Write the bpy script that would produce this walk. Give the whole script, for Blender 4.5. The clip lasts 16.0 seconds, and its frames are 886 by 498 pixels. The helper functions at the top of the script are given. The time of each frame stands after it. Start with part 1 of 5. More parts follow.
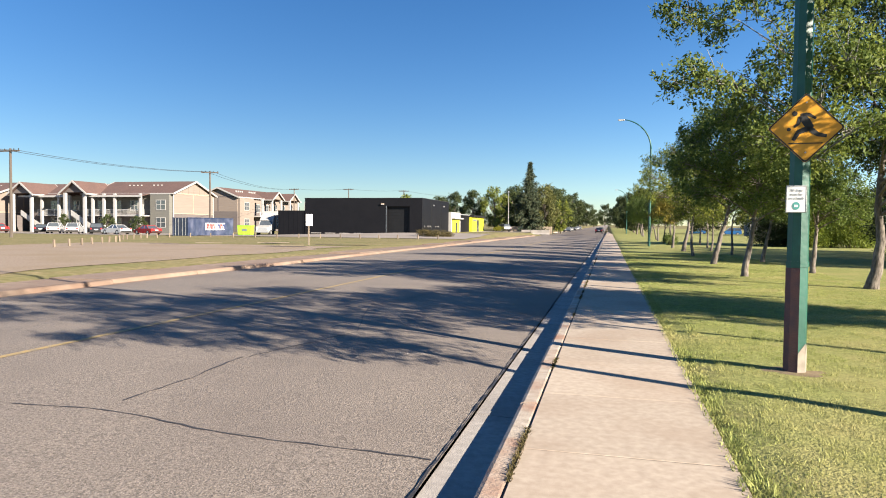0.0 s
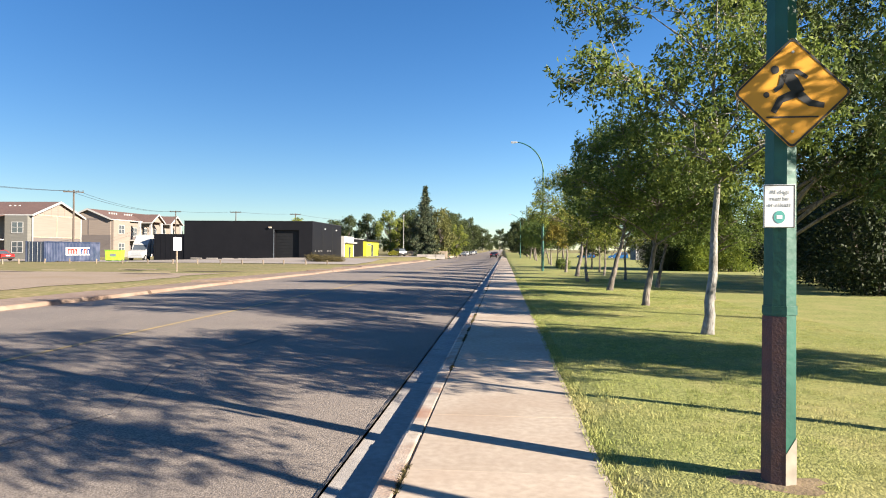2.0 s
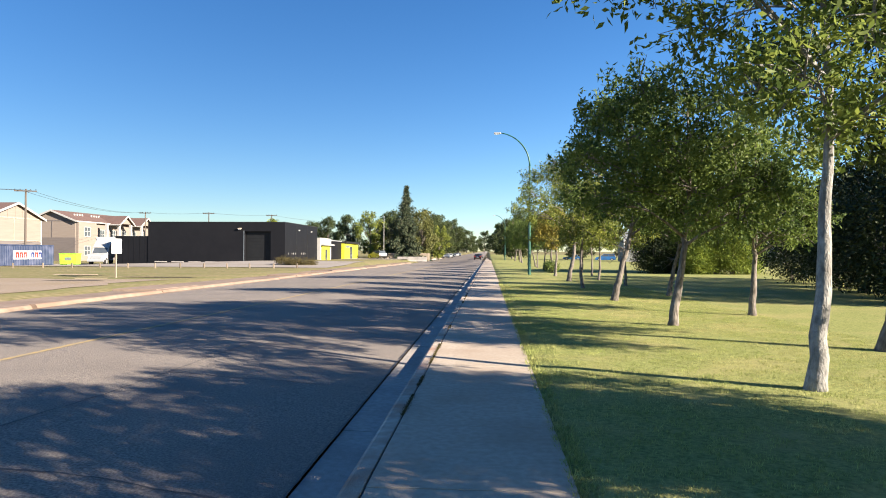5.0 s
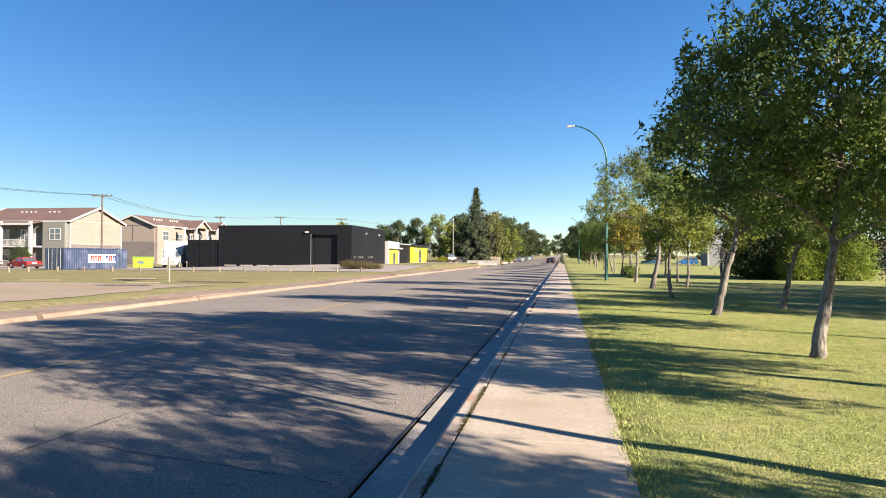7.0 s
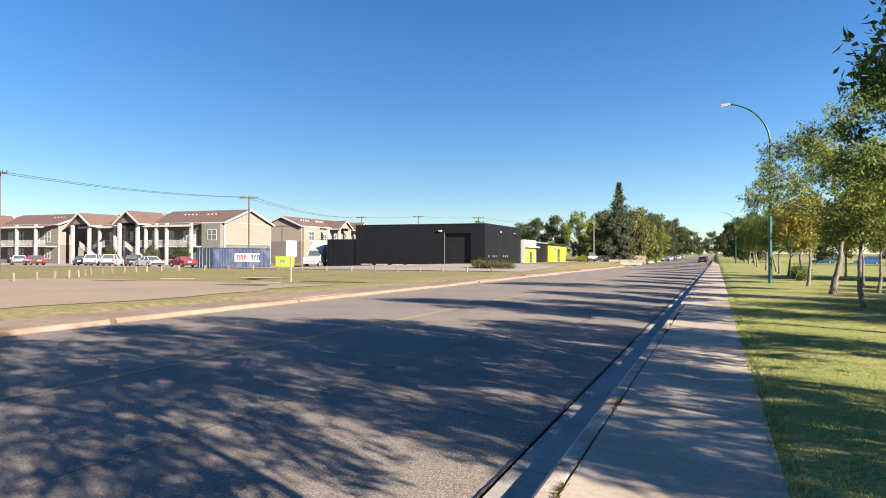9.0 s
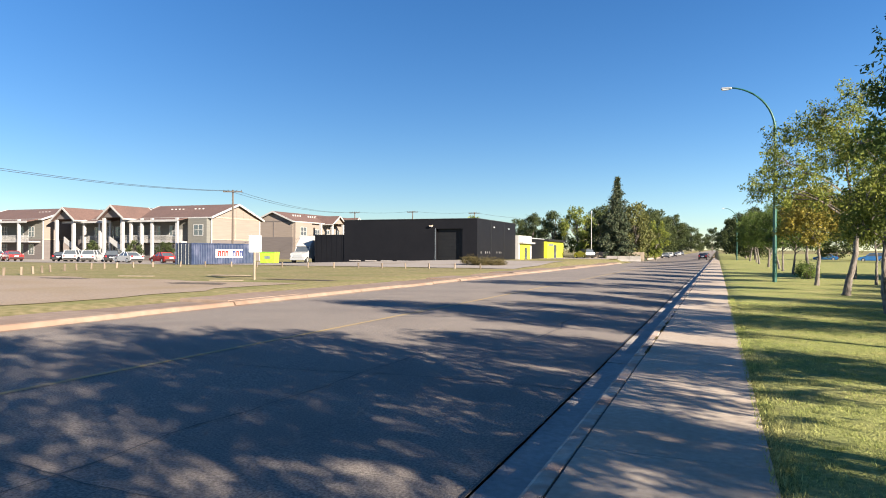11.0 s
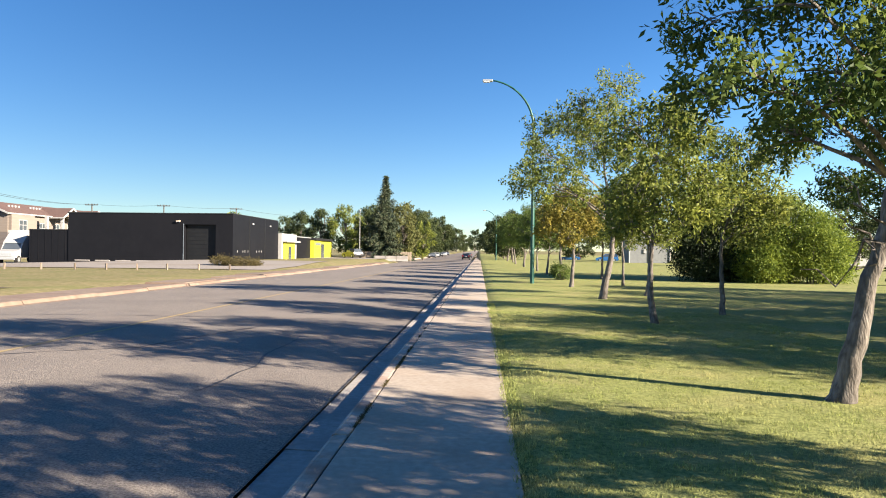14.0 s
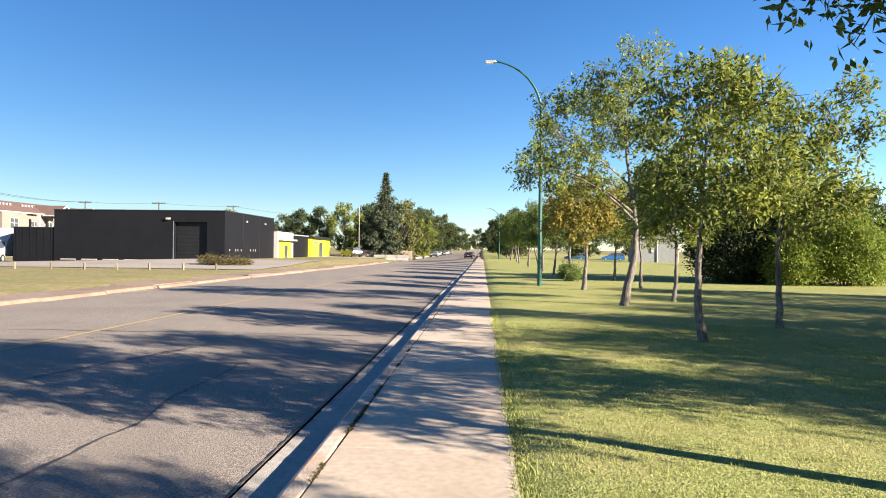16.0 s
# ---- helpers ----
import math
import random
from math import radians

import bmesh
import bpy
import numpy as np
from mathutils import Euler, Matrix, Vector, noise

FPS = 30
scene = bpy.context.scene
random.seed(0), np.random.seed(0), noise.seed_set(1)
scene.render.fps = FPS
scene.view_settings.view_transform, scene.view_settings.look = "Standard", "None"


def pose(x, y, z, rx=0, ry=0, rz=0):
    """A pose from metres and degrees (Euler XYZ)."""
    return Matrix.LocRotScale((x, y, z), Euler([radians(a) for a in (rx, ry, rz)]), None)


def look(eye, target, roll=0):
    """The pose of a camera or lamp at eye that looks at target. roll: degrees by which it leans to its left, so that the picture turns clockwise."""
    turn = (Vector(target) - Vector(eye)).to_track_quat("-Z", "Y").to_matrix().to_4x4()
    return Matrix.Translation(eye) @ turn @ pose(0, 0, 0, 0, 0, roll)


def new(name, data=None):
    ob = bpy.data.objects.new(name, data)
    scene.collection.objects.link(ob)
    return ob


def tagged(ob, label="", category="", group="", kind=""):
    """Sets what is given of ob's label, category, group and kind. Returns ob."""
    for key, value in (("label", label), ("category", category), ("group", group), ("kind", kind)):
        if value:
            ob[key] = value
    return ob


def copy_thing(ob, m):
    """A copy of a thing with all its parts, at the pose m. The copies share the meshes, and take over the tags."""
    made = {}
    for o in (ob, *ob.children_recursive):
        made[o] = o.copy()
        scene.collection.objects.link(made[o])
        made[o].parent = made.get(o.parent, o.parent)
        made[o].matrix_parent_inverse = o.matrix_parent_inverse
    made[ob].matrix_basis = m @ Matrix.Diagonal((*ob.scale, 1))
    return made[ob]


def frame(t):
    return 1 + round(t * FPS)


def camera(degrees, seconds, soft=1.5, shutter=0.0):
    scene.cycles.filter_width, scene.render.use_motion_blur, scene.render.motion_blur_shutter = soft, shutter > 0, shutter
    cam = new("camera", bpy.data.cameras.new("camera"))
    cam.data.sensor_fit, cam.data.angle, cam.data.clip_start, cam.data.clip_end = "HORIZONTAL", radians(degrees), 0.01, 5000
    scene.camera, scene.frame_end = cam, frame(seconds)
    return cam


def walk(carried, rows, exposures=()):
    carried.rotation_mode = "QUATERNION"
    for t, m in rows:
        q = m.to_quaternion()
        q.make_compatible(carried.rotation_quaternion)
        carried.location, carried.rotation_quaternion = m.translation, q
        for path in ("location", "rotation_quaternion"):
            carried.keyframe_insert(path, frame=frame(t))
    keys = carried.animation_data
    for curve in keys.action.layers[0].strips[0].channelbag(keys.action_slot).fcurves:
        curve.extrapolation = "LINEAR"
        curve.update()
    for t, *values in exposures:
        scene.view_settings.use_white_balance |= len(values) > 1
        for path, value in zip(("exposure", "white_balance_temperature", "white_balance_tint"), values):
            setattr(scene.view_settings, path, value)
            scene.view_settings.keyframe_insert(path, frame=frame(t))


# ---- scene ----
# camera: t, x, y, z, yaw, pitch, roll
cam = camera(67.5, 16.0, soft=1.0)
ROWS = [
    (0, 0.583, 0.000, 1.597, 14.03, -1.97, -0.57),
    (0.5, 0.612, 0.764, 1.598, 8.51, -1.62, -0.62),
    (1, 0.640, 1.557, 1.599, 6.06, -1.02, -0.67),
    (1.5, 0.668, 2.375, 1.600, 5.08, -0.25, -0.32),
    (2, 0.694, 3.214, 1.601, 5.23, 0.23, -0.50),
    (2.5, 0.720, 4.072, 1.602, 5.01, 0.34, -0.31),
    (3, 0.744, 4.943, 1.603, 4.96, 0.37, -0.50),
    (3.5, 0.769, 5.827, 1.604, 4.68, 0.38, -0.38),
    (4, 0.792, 6.719, 1.605, 4.18, 0.36, -0.31),
    (6.5, 0.898, 11.232, 1.610, 3.85, 0.64, -0.30),
    (7, 0.917, 12.132, 1.612, 10.17, 0.70, -0.30),
    (7.5, 0.936, 13.027, 1.613, 16.06, 0.82, -0.06),
    (8, 0.954, 13.918, 1.614, 19.71, 0.89, -0.13),
    (8.5, 0.971, 14.802, 1.615, 22.27, 0.69, -0.17),
    (11, 1.050, 19.126, 1.620, 22.47, 0.22, -0.33),
    (11.5, 1.064, 19.971, 1.621, 19.30, 0.29, -0.33),
    (12, 1.078, 20.811, 1.622, 15.79, 0.35, -0.33),
    (12.5, 1.092, 21.647, 1.623, 11.90, 0.38, -0.37),
    (13, 1.105, 22.481, 1.624, 7.88, 0.33, -0.49),
    (13.5, 1.118, 23.312, 1.625, 4.87, 0.39, -0.55),
    (14, 1.130, 24.144, 1.626, 3.12, 0.34, -0.64),
    (14.5, 1.142, 24.977, 1.627, 2.10, 0.26, -0.64),
    (15, 1.154, 25.814, 1.628, 2.14, 0.37, -0.74),
    (15.5, 1.165, 26.658, 1.630, 2.75, 0.29, -0.62),
    (16, 1.177, 27.509, 1.631, 3.37, 0.24, -0.68),
]
walk(cam, [(t, pose(x, y, z, 90 + pitch, roll, yaw)) for t, x, y, z, yaw, pitch, roll in ROWS], [(0.0, 1.56, 5950, 10), (1.5, 1.64, 5950, 10), (3.5, 1.77, 5950, 10), (7.5, 1.71, 5950, 10), (11.0, 1.62, 5950, 10), (13.0, 1.75, 5980, 10), (14.0, 1.74, 6000, 10), (15.0, 1.84, 6030, 10), (16.0, 1.82, 6030, 10)])

# daylight: low clear sun from behind and to the right
SUN_AZ, SUN_EL = Vector((0.913, -0.408, 0)).normalized(), radians(22)
to_sun = (SUN_AZ * math.cos(SUN_EL) + Vector((0, 0, math.sin(SUN_EL)))).normalized()
world = bpy.data.worlds.new("sky")
scene.world = world
world.use_nodes = True
wn = world.node_tree.nodes
sky = wn.new("ShaderNodeTexSky")
sky.sky_type = "NISHITA"
sky.sun_disc = False
sky.sun_elevation = SUN_EL
sky.sun_rotation = -math.atan2(SUN_AZ.x, SUN_AZ.y)
sky.air_density, sky.dust_density, sky.ozone_density, sky.altitude = 1.0, 0.0, 3.0, 300
wn["Background"].inputs["Strength"].default_value = 0.05
deep = wn.new("ShaderNodeHueSaturation")
deep.inputs["Saturation"].default_value = 1.24
deep.inputs["Hue"].default_value = 0.506
world.node_tree.links.new(sky.outputs[0], deep.inputs["Color"])
world.node_tree.links.new(deep.outputs[0], wn["Background"].inputs["Color"])
sun = bpy.data.lights.new("sun", "SUN")
sun.energy, sun.angle, sun.color = 6.5, radians(0.53), (1.0, 0.84, 0.64)
sun_ob = new("sun", sun)
sun_ob.matrix_world = look(to_sun * 100, (0, 0, 0))


# ---------------------------------------------------------------- materials
def mat(name, c1, c2=None, scale=4.0, rough=0.8, metal=0.0, bump=0.0, bump_scale=60.0, spec=0.4, c3=None, scale3=0.35, amt3=0.5,
        obj_random=0.0, island=0.0, stretch=(1, 1, 1), translucent=0.0, detail=6.0):
    """Paint or mineral surface: two colours by fine noise, a third by broad stains, fine relief."""
    m = bpy.data.materials.new(name)
    m.use_nodes = True
    nt = m.node_tree
    n, ln = nt.nodes, nt.links
    bs = n["Principled BSDF"]
    bs.inputs["Roughness"].default_value = rough
    bs.inputs["Metallic"].default_value = metal
    bs.inputs["Specular IOR Level"].default_value = spec
    geo = n.new("ShaderNodeNewGeometry")
    mp = n.new("ShaderNodeMapping")
    mp.inputs["Scale"].default_value = stretch
    ln.new(geo.outputs["Position"], mp.inputs["Vector"])

    def tex(sc, det=detail):
        t = n.new("ShaderNodeTexNoise")
        t.inputs["Scale"].default_value = sc
        t.inputs["Detail"].default_value = det
        ln.new(mp.outputs[0], t.inputs["Vector"])
        return t.outputs["Fac"]

    def ramp(fac, lo, hi):
        r = n.new("ShaderNodeMapRange")
        r.inputs["From Min"].default_value, r.inputs["From Max"].default_value = lo, hi
        ln.new(fac, r.inputs["Value"])
        return r.outputs[0]

    def mix(fac, a, b):
        x = n.new("ShaderNodeMix")
        x.data_type = "RGBA"
        if isinstance(fac, float):
            x.inputs[0].default_value = fac
        else:
            ln.new(fac, x.inputs[0])
        for k, v in ((6, a), (7, b)):
            if isinstance(v, tuple):
                x.inputs[k].default_value = (*v, 1)
            else:
                ln.new(v, x.inputs[k])
        return x.outputs[2]

    col = mix(ramp(tex(scale), 0.32, 0.68), c1, c2 or c1)
    if c3:
        r3 = ramp(tex(scale3, 4.0), 0.45, 0.7)
        mm = n.new("ShaderNodeMath")
        mm.operation = "MULTIPLY"
        mm.inputs[1].default_value = amt3
        ln.new(r3, mm.inputs[0])
        col = mix(mm.outputs[0], col, c3)
    if obj_random or island:
        if island:
            rnd = geo.outputs["Random Per Island"]
        else:
            rnd = n.new("ShaderNodeObjectInfo").outputs["Random"]
        hsv = n.new("ShaderNodeHueSaturation")
        r = n.new("ShaderNodeMapRange")
        k = obj_random or island
        r.inputs["To Min"].default_value, r.inputs["To Max"].default_value = 1 - k, 1 + k
        ln.new(rnd, r.inputs["Value"])
        ln.new(r.outputs[0], hsv.inputs["Value"])
        ln.new(col, hsv.inputs["Color"])
        col = hsv.outputs[0]
    ln.new(col, bs.inputs["Base Color"])
    if bump:
        b = n.new("ShaderNodeBump")
        b.inputs["Strength"].default_value = bump
        b.inputs["Distance"].default_value = 0.02
        ln.new(tex(bump_scale, 3.0), b.inputs["Height"])
        ln.new(b.outputs[0], bs.inputs["Normal"])
    if translucent:
        tr = n.new("ShaderNodeBsdfTranslucent")
        ms = n.new("ShaderNodeMixShader")
        ms.inputs[0].default_value = translucent
        ln.new(col, tr.inputs["Color"])
        ln.new(bs.outputs[0], ms.inputs[1])
        ln.new(tr.outputs[0], ms.inputs[2])
        ln.new(ms.outputs[0], n["Material Output"].inputs["Surface"])
    return m


def leaf_mat(name, greens, translucent=0.27):
    """Leaves: each leaf takes its own tone from a ramp of greens, with broad patches of turning colour."""
    m = bpy.data.materials.new(name)
    m.use_nodes = True
    n, ln = m.node_tree.nodes, m.node_tree.links
    bs = n["Principled BSDF"]
    bs.inputs["Roughness"].default_value = 0.6
    bs.inputs["Specular IOR Level"].default_value = 0.2
    geo = n.new("ShaderNodeNewGeometry")
    t = n.new("ShaderNodeTexNoise")
    t.inputs["Scale"].default_value = 1.4
    t.inputs["Detail"].default_value = 2
    ln.new(geo.outputs["Position"], t.inputs["Vector"])
    a = n.new("ShaderNodeMath")
    a.operation = "MULTIPLY_ADD"
    a.inputs[1].default_value, a.inputs[2].default_value = 0.32, 0.02
    ln.new(geo.outputs["Random Per Island"], a.inputs[0])
    s = n.new("ShaderNodeMath")
    s.operation = "MULTIPLY_ADD"
    s.inputs[1].default_value = 0.9
    ln.new(t.outputs["Fac"], s.inputs[0])
    ln.new(a.outputs[0], s.inputs[2])
    d = n.new("ShaderNodeMath")
    d.operation = "SUBTRACT"
    d.inputs[1].default_value = 0.2
    ln.new(s.outputs[0], d.inputs[0])
    r = n.new("ShaderNodeValToRGB")
    while len(r.color_ramp.elements) < len(greens):
        r.color_ramp.elements.new(0.5)
    for i, c in enumerate(greens):
        r.color_ramp.elements[i].position = i / (len(greens) - 1)
        r.color_ramp.elements[i].color = (*c, 1)
    ln.new(d.outputs[0], r.inputs[0])
    ln.new(r.outputs[0], bs.inputs["Base Color"])
    tr = n.new("ShaderNodeBsdfTranslucent")
    ms = n.new("ShaderNodeMixShader")
    ms.inputs[0].default_value = translucent
    ln.new(r.outputs[0], tr.inputs["Color"])
    ln.new(bs.outputs[0], ms.inputs[1])
    ln.new(tr.outputs[0], ms.inputs[2])
    ln.new(ms.outputs[0], n["Material Output"].inputs["Surface"])
    return m


ASPHALT = mat("asphalt", (0.105, 0.088, 0.074), (0.288, 0.243, 0.202), 44, 0.9, bump=0.7, bump_scale=70, c3=(0.138, 0.114, 0.098), scale3=0.5, amt3=0.5, detail=10)
TAR = mat("crack_tar", (0.025, 0.024, 0.025), (0.05, 0.045, 0.045), 20, 0.6, bump=0.3)
YELLOW_LINE = mat("worn_yellow_paint", (0.40, 0.275, 0.085), (0.24, 0.20, 0.14), 9, 0.8, bump=0.2)
CONCRETE = mat("sidewalk_concrete", (0.3348, 0.2742, 0.2116), (0.4278, 0.3570, 0.2806), 14, 0.9, bump=0.14, bump_scale=150, c3=(0.2883, 0.2116, 0.1500), scale3=0.8, amt3=0.6, obj_random=0.06)
KERB = mat("kerb_concrete", (0.31, 0.262, 0.21), (0.44, 0.38, 0.315), 9, 0.9, bump=0.35, bump_scale=45, c3=(0.27, 0.125, 0.07), scale3=1.6, amt3=0.85, obj_random=0.08)
GUTTER = mat("gutter_concrete", (0.259, 0.238, 0.216), (0.346, 0.317, 0.288), 16, 0.9, bump=0.3, bump_scale=90, c3=(0.180, 0.158, 0.144), scale3=1.1, amt3=0.5, obj_random=0.06)
LAWN = mat("lawn_soil", (0.14, 0.158, 0.05), (0.30, 0.305, 0.105), 22, 0.95, bump=1.0, bump_scale=45, c3=(0.35, 0.29, 0.135), scale3=0.7, amt3=0.5, spec=0.1, detail=10)
GRASS = mat("grass_blades", (0.205, 0.24, 0.065), (0.37, 0.385, 0.125), 7.0, 0.7, c3=(0.47, 0.40, 0.19), scale3=0.55, amt3=0.7, island=0.3, translucent=0.3, spec=0.2)
DRYGRASS = mat("dry_grass_ground", (0.135, 0.125, 0.05), (0.265, 0.215, 0.115), 3.2, 0.95, bump=1.0, bump_scale=18, c3=(0.125, 0.14, 0.045), scale3=0.3, amt3=0.65, spec=0.1, detail=10)
GRAVEL = mat("gravel_ground", (0.2329, 0.1813, 0.1360), (0.3040, 0.2461, 0.1904), 10, 0.95, bump=0.6, bump_scale=40, c3=(0.2274, 0.1750, 0.1024), scale3=0.25, amt3=0.6, spec=0.1)
LOT = mat("gravel_lot", (0.2355, 0.2061, 0.1811), (0.2944, 0.2650, 0.2353), 6, 0.95, bump=0.4, bump_scale=30, c3=(0.2002, 0.1649, 0.1207), scale3=0.2, amt3=0.5, spec=0.1)
DAMP = mat("damp_gravel", (0.075, 0.06, 0.045), (0.13, 0.105, 0.08), 7, 0.85, bump=0.3, bump_scale=30, spec=0.2)
BARK = mat("ash_bark", (0.075, 0.062, 0.05), (0.23, 0.20, 0.17), 22, 0.95, bump=1.0, bump_scale=45, c3=(0.05, 0.042, 0.036), scale3=4.0, amt3=0.75, stretch=(1, 1, 0.3))
PALE_BARK = mat("pale_ash_bark", (0.12, 0.113, 0.102), (0.30, 0.288, 0.268), 20, 0.95, bump=1.0, bump_scale=40, c3=(0.10, 0.09, 0.078), scale3=5.0, amt3=0.7, stretch=(1, 1, 0.5))
LEAF_GREEN = leaf_mat("ash_leaves", [(0.024, 0.044, 0.013), (0.068, 0.105, 0.025), (0.165, 0.21, 0.042), (0.32, 0.35, 0.07)], 0.42)
# ash leaves again, brightened for a sunlit crown and darkened for a shaded one
LEAF_ASH_SUNLIT = leaf_mat("sunlit_ash_leaves", [(0.03, 0.055, 0.015), (0.095, 0.135, 0.03), (0.22, 0.255, 0.05), (0.38, 0.39, 0.08)], 0.46)
LEAF_ASH_SHADE = leaf_mat("shaded_ash_leaves", [(0.014, 0.026, 0.009), (0.036, 0.056, 0.016), (0.08, 0.105, 0.025), (0.17, 0.19, 0.045)], 0.22)
LEAF_YELLOW = leaf_mat("turning_ash_leaves", [(0.032, 0.054, 0.014), (0.11, 0.14, 0.028), (0.275, 0.295, 0.052), (0.50, 0.455, 0.09)], 0.43)
LEAF_GOLD = leaf_mat("golden_ash_leaves", [(0.06, 0.07, 0.015), (0.16, 0.15, 0.028), (0.32, 0.25, 0.045), (0.46, 0.30, 0.06)], 0.34)
# shrub leaves twice: brightened for the sunlit end, near-black for shaded masses
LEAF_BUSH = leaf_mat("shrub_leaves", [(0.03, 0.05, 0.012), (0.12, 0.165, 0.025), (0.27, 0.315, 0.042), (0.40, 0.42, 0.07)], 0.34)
LEAF_BUSH_SHADE = leaf_mat("shaded_shrub_leaves", [(0.008, 0.014, 0.006), (0.018, 0.028, 0.009), (0.035, 0.048, 0.014), (0.075, 0.09, 0.022)], 0.08)
LEAF_FAR = leaf_mat("far_leaves", [(0.018, 0.03, 0.012), (0.04, 0.056, 0.02), (0.08, 0.095, 0.03), (0.15, 0.15, 0.045)], 0.25)
LEAF_OLIVE = leaf_mat("olive_leaves", [(0.05, 0.06, 0.02), (0.10, 0.11, 0.034), (0.17, 0.165, 0.055), (0.27, 0.23, 0.09)], 0.25)
NEEDLES = leaf_mat("spruce_needles", [(0.03, 0.05, 0.03), (0.05, 0.07, 0.04), (0.09, 0.095, 0.05), (0.13, 0.11, 0.07)], 0.15)
GREEN_PAINT = mat("green_pole_paint", (0.008, 0.058, 0.04), (0.013, 0.078, 0.055), 5, 0.45, bump=0.15, bump_scale=20, c3=(0.03, 0.12, 0.09), scale3=1.5, amt3=0.5)
RUST_PAINT = mat("red_brown_patch", (0.10, 0.045, 0.04), (0.06, 0.035, 0.04), 8, 0.7, bump=0.3)
BARE = mat("bare_pole_foot", (0.16, 0.14, 0.11), (0.24, 0.21, 0.17), 12, 0.7)
GALV = mat("galvanised_steel", (0.42, 0.43, 0.43), (0.55, 0.55, 0.54), 20, 0.45, metal=0.6)
SIGN_YELLOW = mat("amber_sign_face", (0.50, 0.23, 0.012), (0.56, 0.27, 0.02), 3, 0.4)
SIGN_BLACK = mat("sign_black", (0.012, 0.012, 0.012), (0.02, 0.02, 0.02), 10, 0.5)
SIGN_WHITE = mat("sign_white", (0.5184, 0.5328, 0.5472), (0.5760, 0.5760, 0.5760), 4, 0.4)
SIGN_TEAL = mat("sign_teal", (0.05, 0.22, 0.20), (0.08, 0.28, 0.25), 9, 0.5)
SIGN_GREY = mat("sign_grey_letters", (0.10, 0.12, 0.14), (0.16, 0.18, 0.2), 9, 0.5)
BLACK_STEEL = mat("black_cladding", (0.0058, 0.0060, 0.0078), (0.0075, 0.0076, 0.0096), 1.5, 0.6, spec=0.15, bump=0.05, bump_scale=4, c3=(0.0095, 0.0094, 0.0115), scale3=0.3, amt3=0.5)
BLACK_DOOR = mat("black_roller_door", (0.010, 0.0105, 0.012), (0.013, 0.0135, 0.0145), 2, 0.5, spec=0.15)
WHITE_PAINT = mat("white_paint", (0.3060, 0.2975, 0.2881), (0.3570, 0.3485, 0.3354), 3, 0.6)
LIME = mat("lime_yellow_paint", (0.42, 0.42, 0.02), (0.47, 0.46, 0.04), 3, 0.5)
LIME_BIN = mat("lime_green_steel", (0.24, 0.46, 0.025), (0.29, 0.52, 0.04), 3, 0.45)
CREAM = mat("cream_siding", (0.1804, 0.1478, 0.1242), (0.2068, 0.1716, 0.1440), 2, 0.8, bump=0.3, bump_scale=5, stretch=(0.2, 0.2, 3))
TAUPE = mat("taupe_siding", (0.1056, 0.0898, 0.0858), (0.1254, 0.1088, 0.1036), 2, 0.8, bump=0.3, bump_scale=5, stretch=(0.2, 0.2, 3))
# sage paint, darkened to hold the porch shade of the fronts
SAGE_SHADED = mat("shaded_sage_siding", (0.1215, 0.1179, 0.1045), (0.1440, 0.1404, 0.1235), 2, 0.8, bump=0.3, bump_scale=5, stretch=(0.2, 0.2, 3))
SHINGLE = mat("brown_shingles", (0.085, 0.05, 0.042), (0.13, 0.08, 0.066), 6, 0.9, bump=0.5, bump_scale=10, c3=(0.075, 0.048, 0.042), scale3=0.4, amt3=0.5)
GLASS_DARK = mat("window_glass", (0.05, 0.06, 0.07), (0.07, 0.08, 0.09), 1, 0.08, spec=0.8)
BLUE_STEEL = mat("blue_container_paint", (0.014, 0.024, 0.057), (0.02, 0.032, 0.072), 2, 0.55, bump=0.1, c3=(0.09, 0.10, 0.16), scale3=0.8, amt3=0.5)
NAVY_STEEL = mat("dark_container_end", (0.02, 0.028, 0.05), (0.03, 0.04, 0.06), 2, 0.55)
RED_PAINT = mat("red_letters", (0.30, 0.02, 0.015), (0.34, 0.03, 0.02), 3, 0.5)
BLUE_PAINT = mat("blue_letters", (0.015, 0.025, 0.10), (0.02, 0.03, 0.12), 3, 0.5)
WOOD = mat("weathered_wood", (0.24, 0.19, 0.14), (0.36, 0.29, 0.22), 8, 0.9, bump=0.5, bump_scale=20, stretch=(1, 1, 0.2), obj_random=0.15)
POST_WOOD = mat("post_wood", (0.13, 0.10, 0.072), (0.20, 0.16, 0.12), 8, 0.9, bump=0.5, bump_scale=20, stretch=(1, 1, 0.2), obj_random=0.25)
POLE_WOOD = mat("utility_pole_wood", (0.0638, 0.0510, 0.0413), (0.1050, 0.0863, 0.0713), 5, 0.9, bump=0.4, stretch=(1, 1, 0.1))
WIRE = mat("black_wire", (0.02, 0.02, 0.02), (0.03, 0.03, 0.03), 5, 0.6)
RUBBER = mat("tyre_rubber", (0.015, 0.015, 0.015), (0.025, 0.025, 0.025), 20, 0.85)
CAR_WHITE = mat("white_car_paint", (0.42, 0.42, 0.42), (0.46, 0.46, 0.46), 1, 0.2, spec=0.6)
CAR_BLACK = mat("black_car_paint", (0.015, 0.016, 0.02), (0.02, 0.022, 0.028), 1, 0.2, spec=0.6)
CAR_RED = mat("red_car_paint", (0.28, 0.02, 0.02), (0.34, 0.03, 0.025), 1, 0.2, spec=0.6)
CAR_GREY = mat("grey_car_paint", (0.16, 0.17, 0.18), (0.2, 0.21, 0.22), 1, 0.25, spec=0.6)
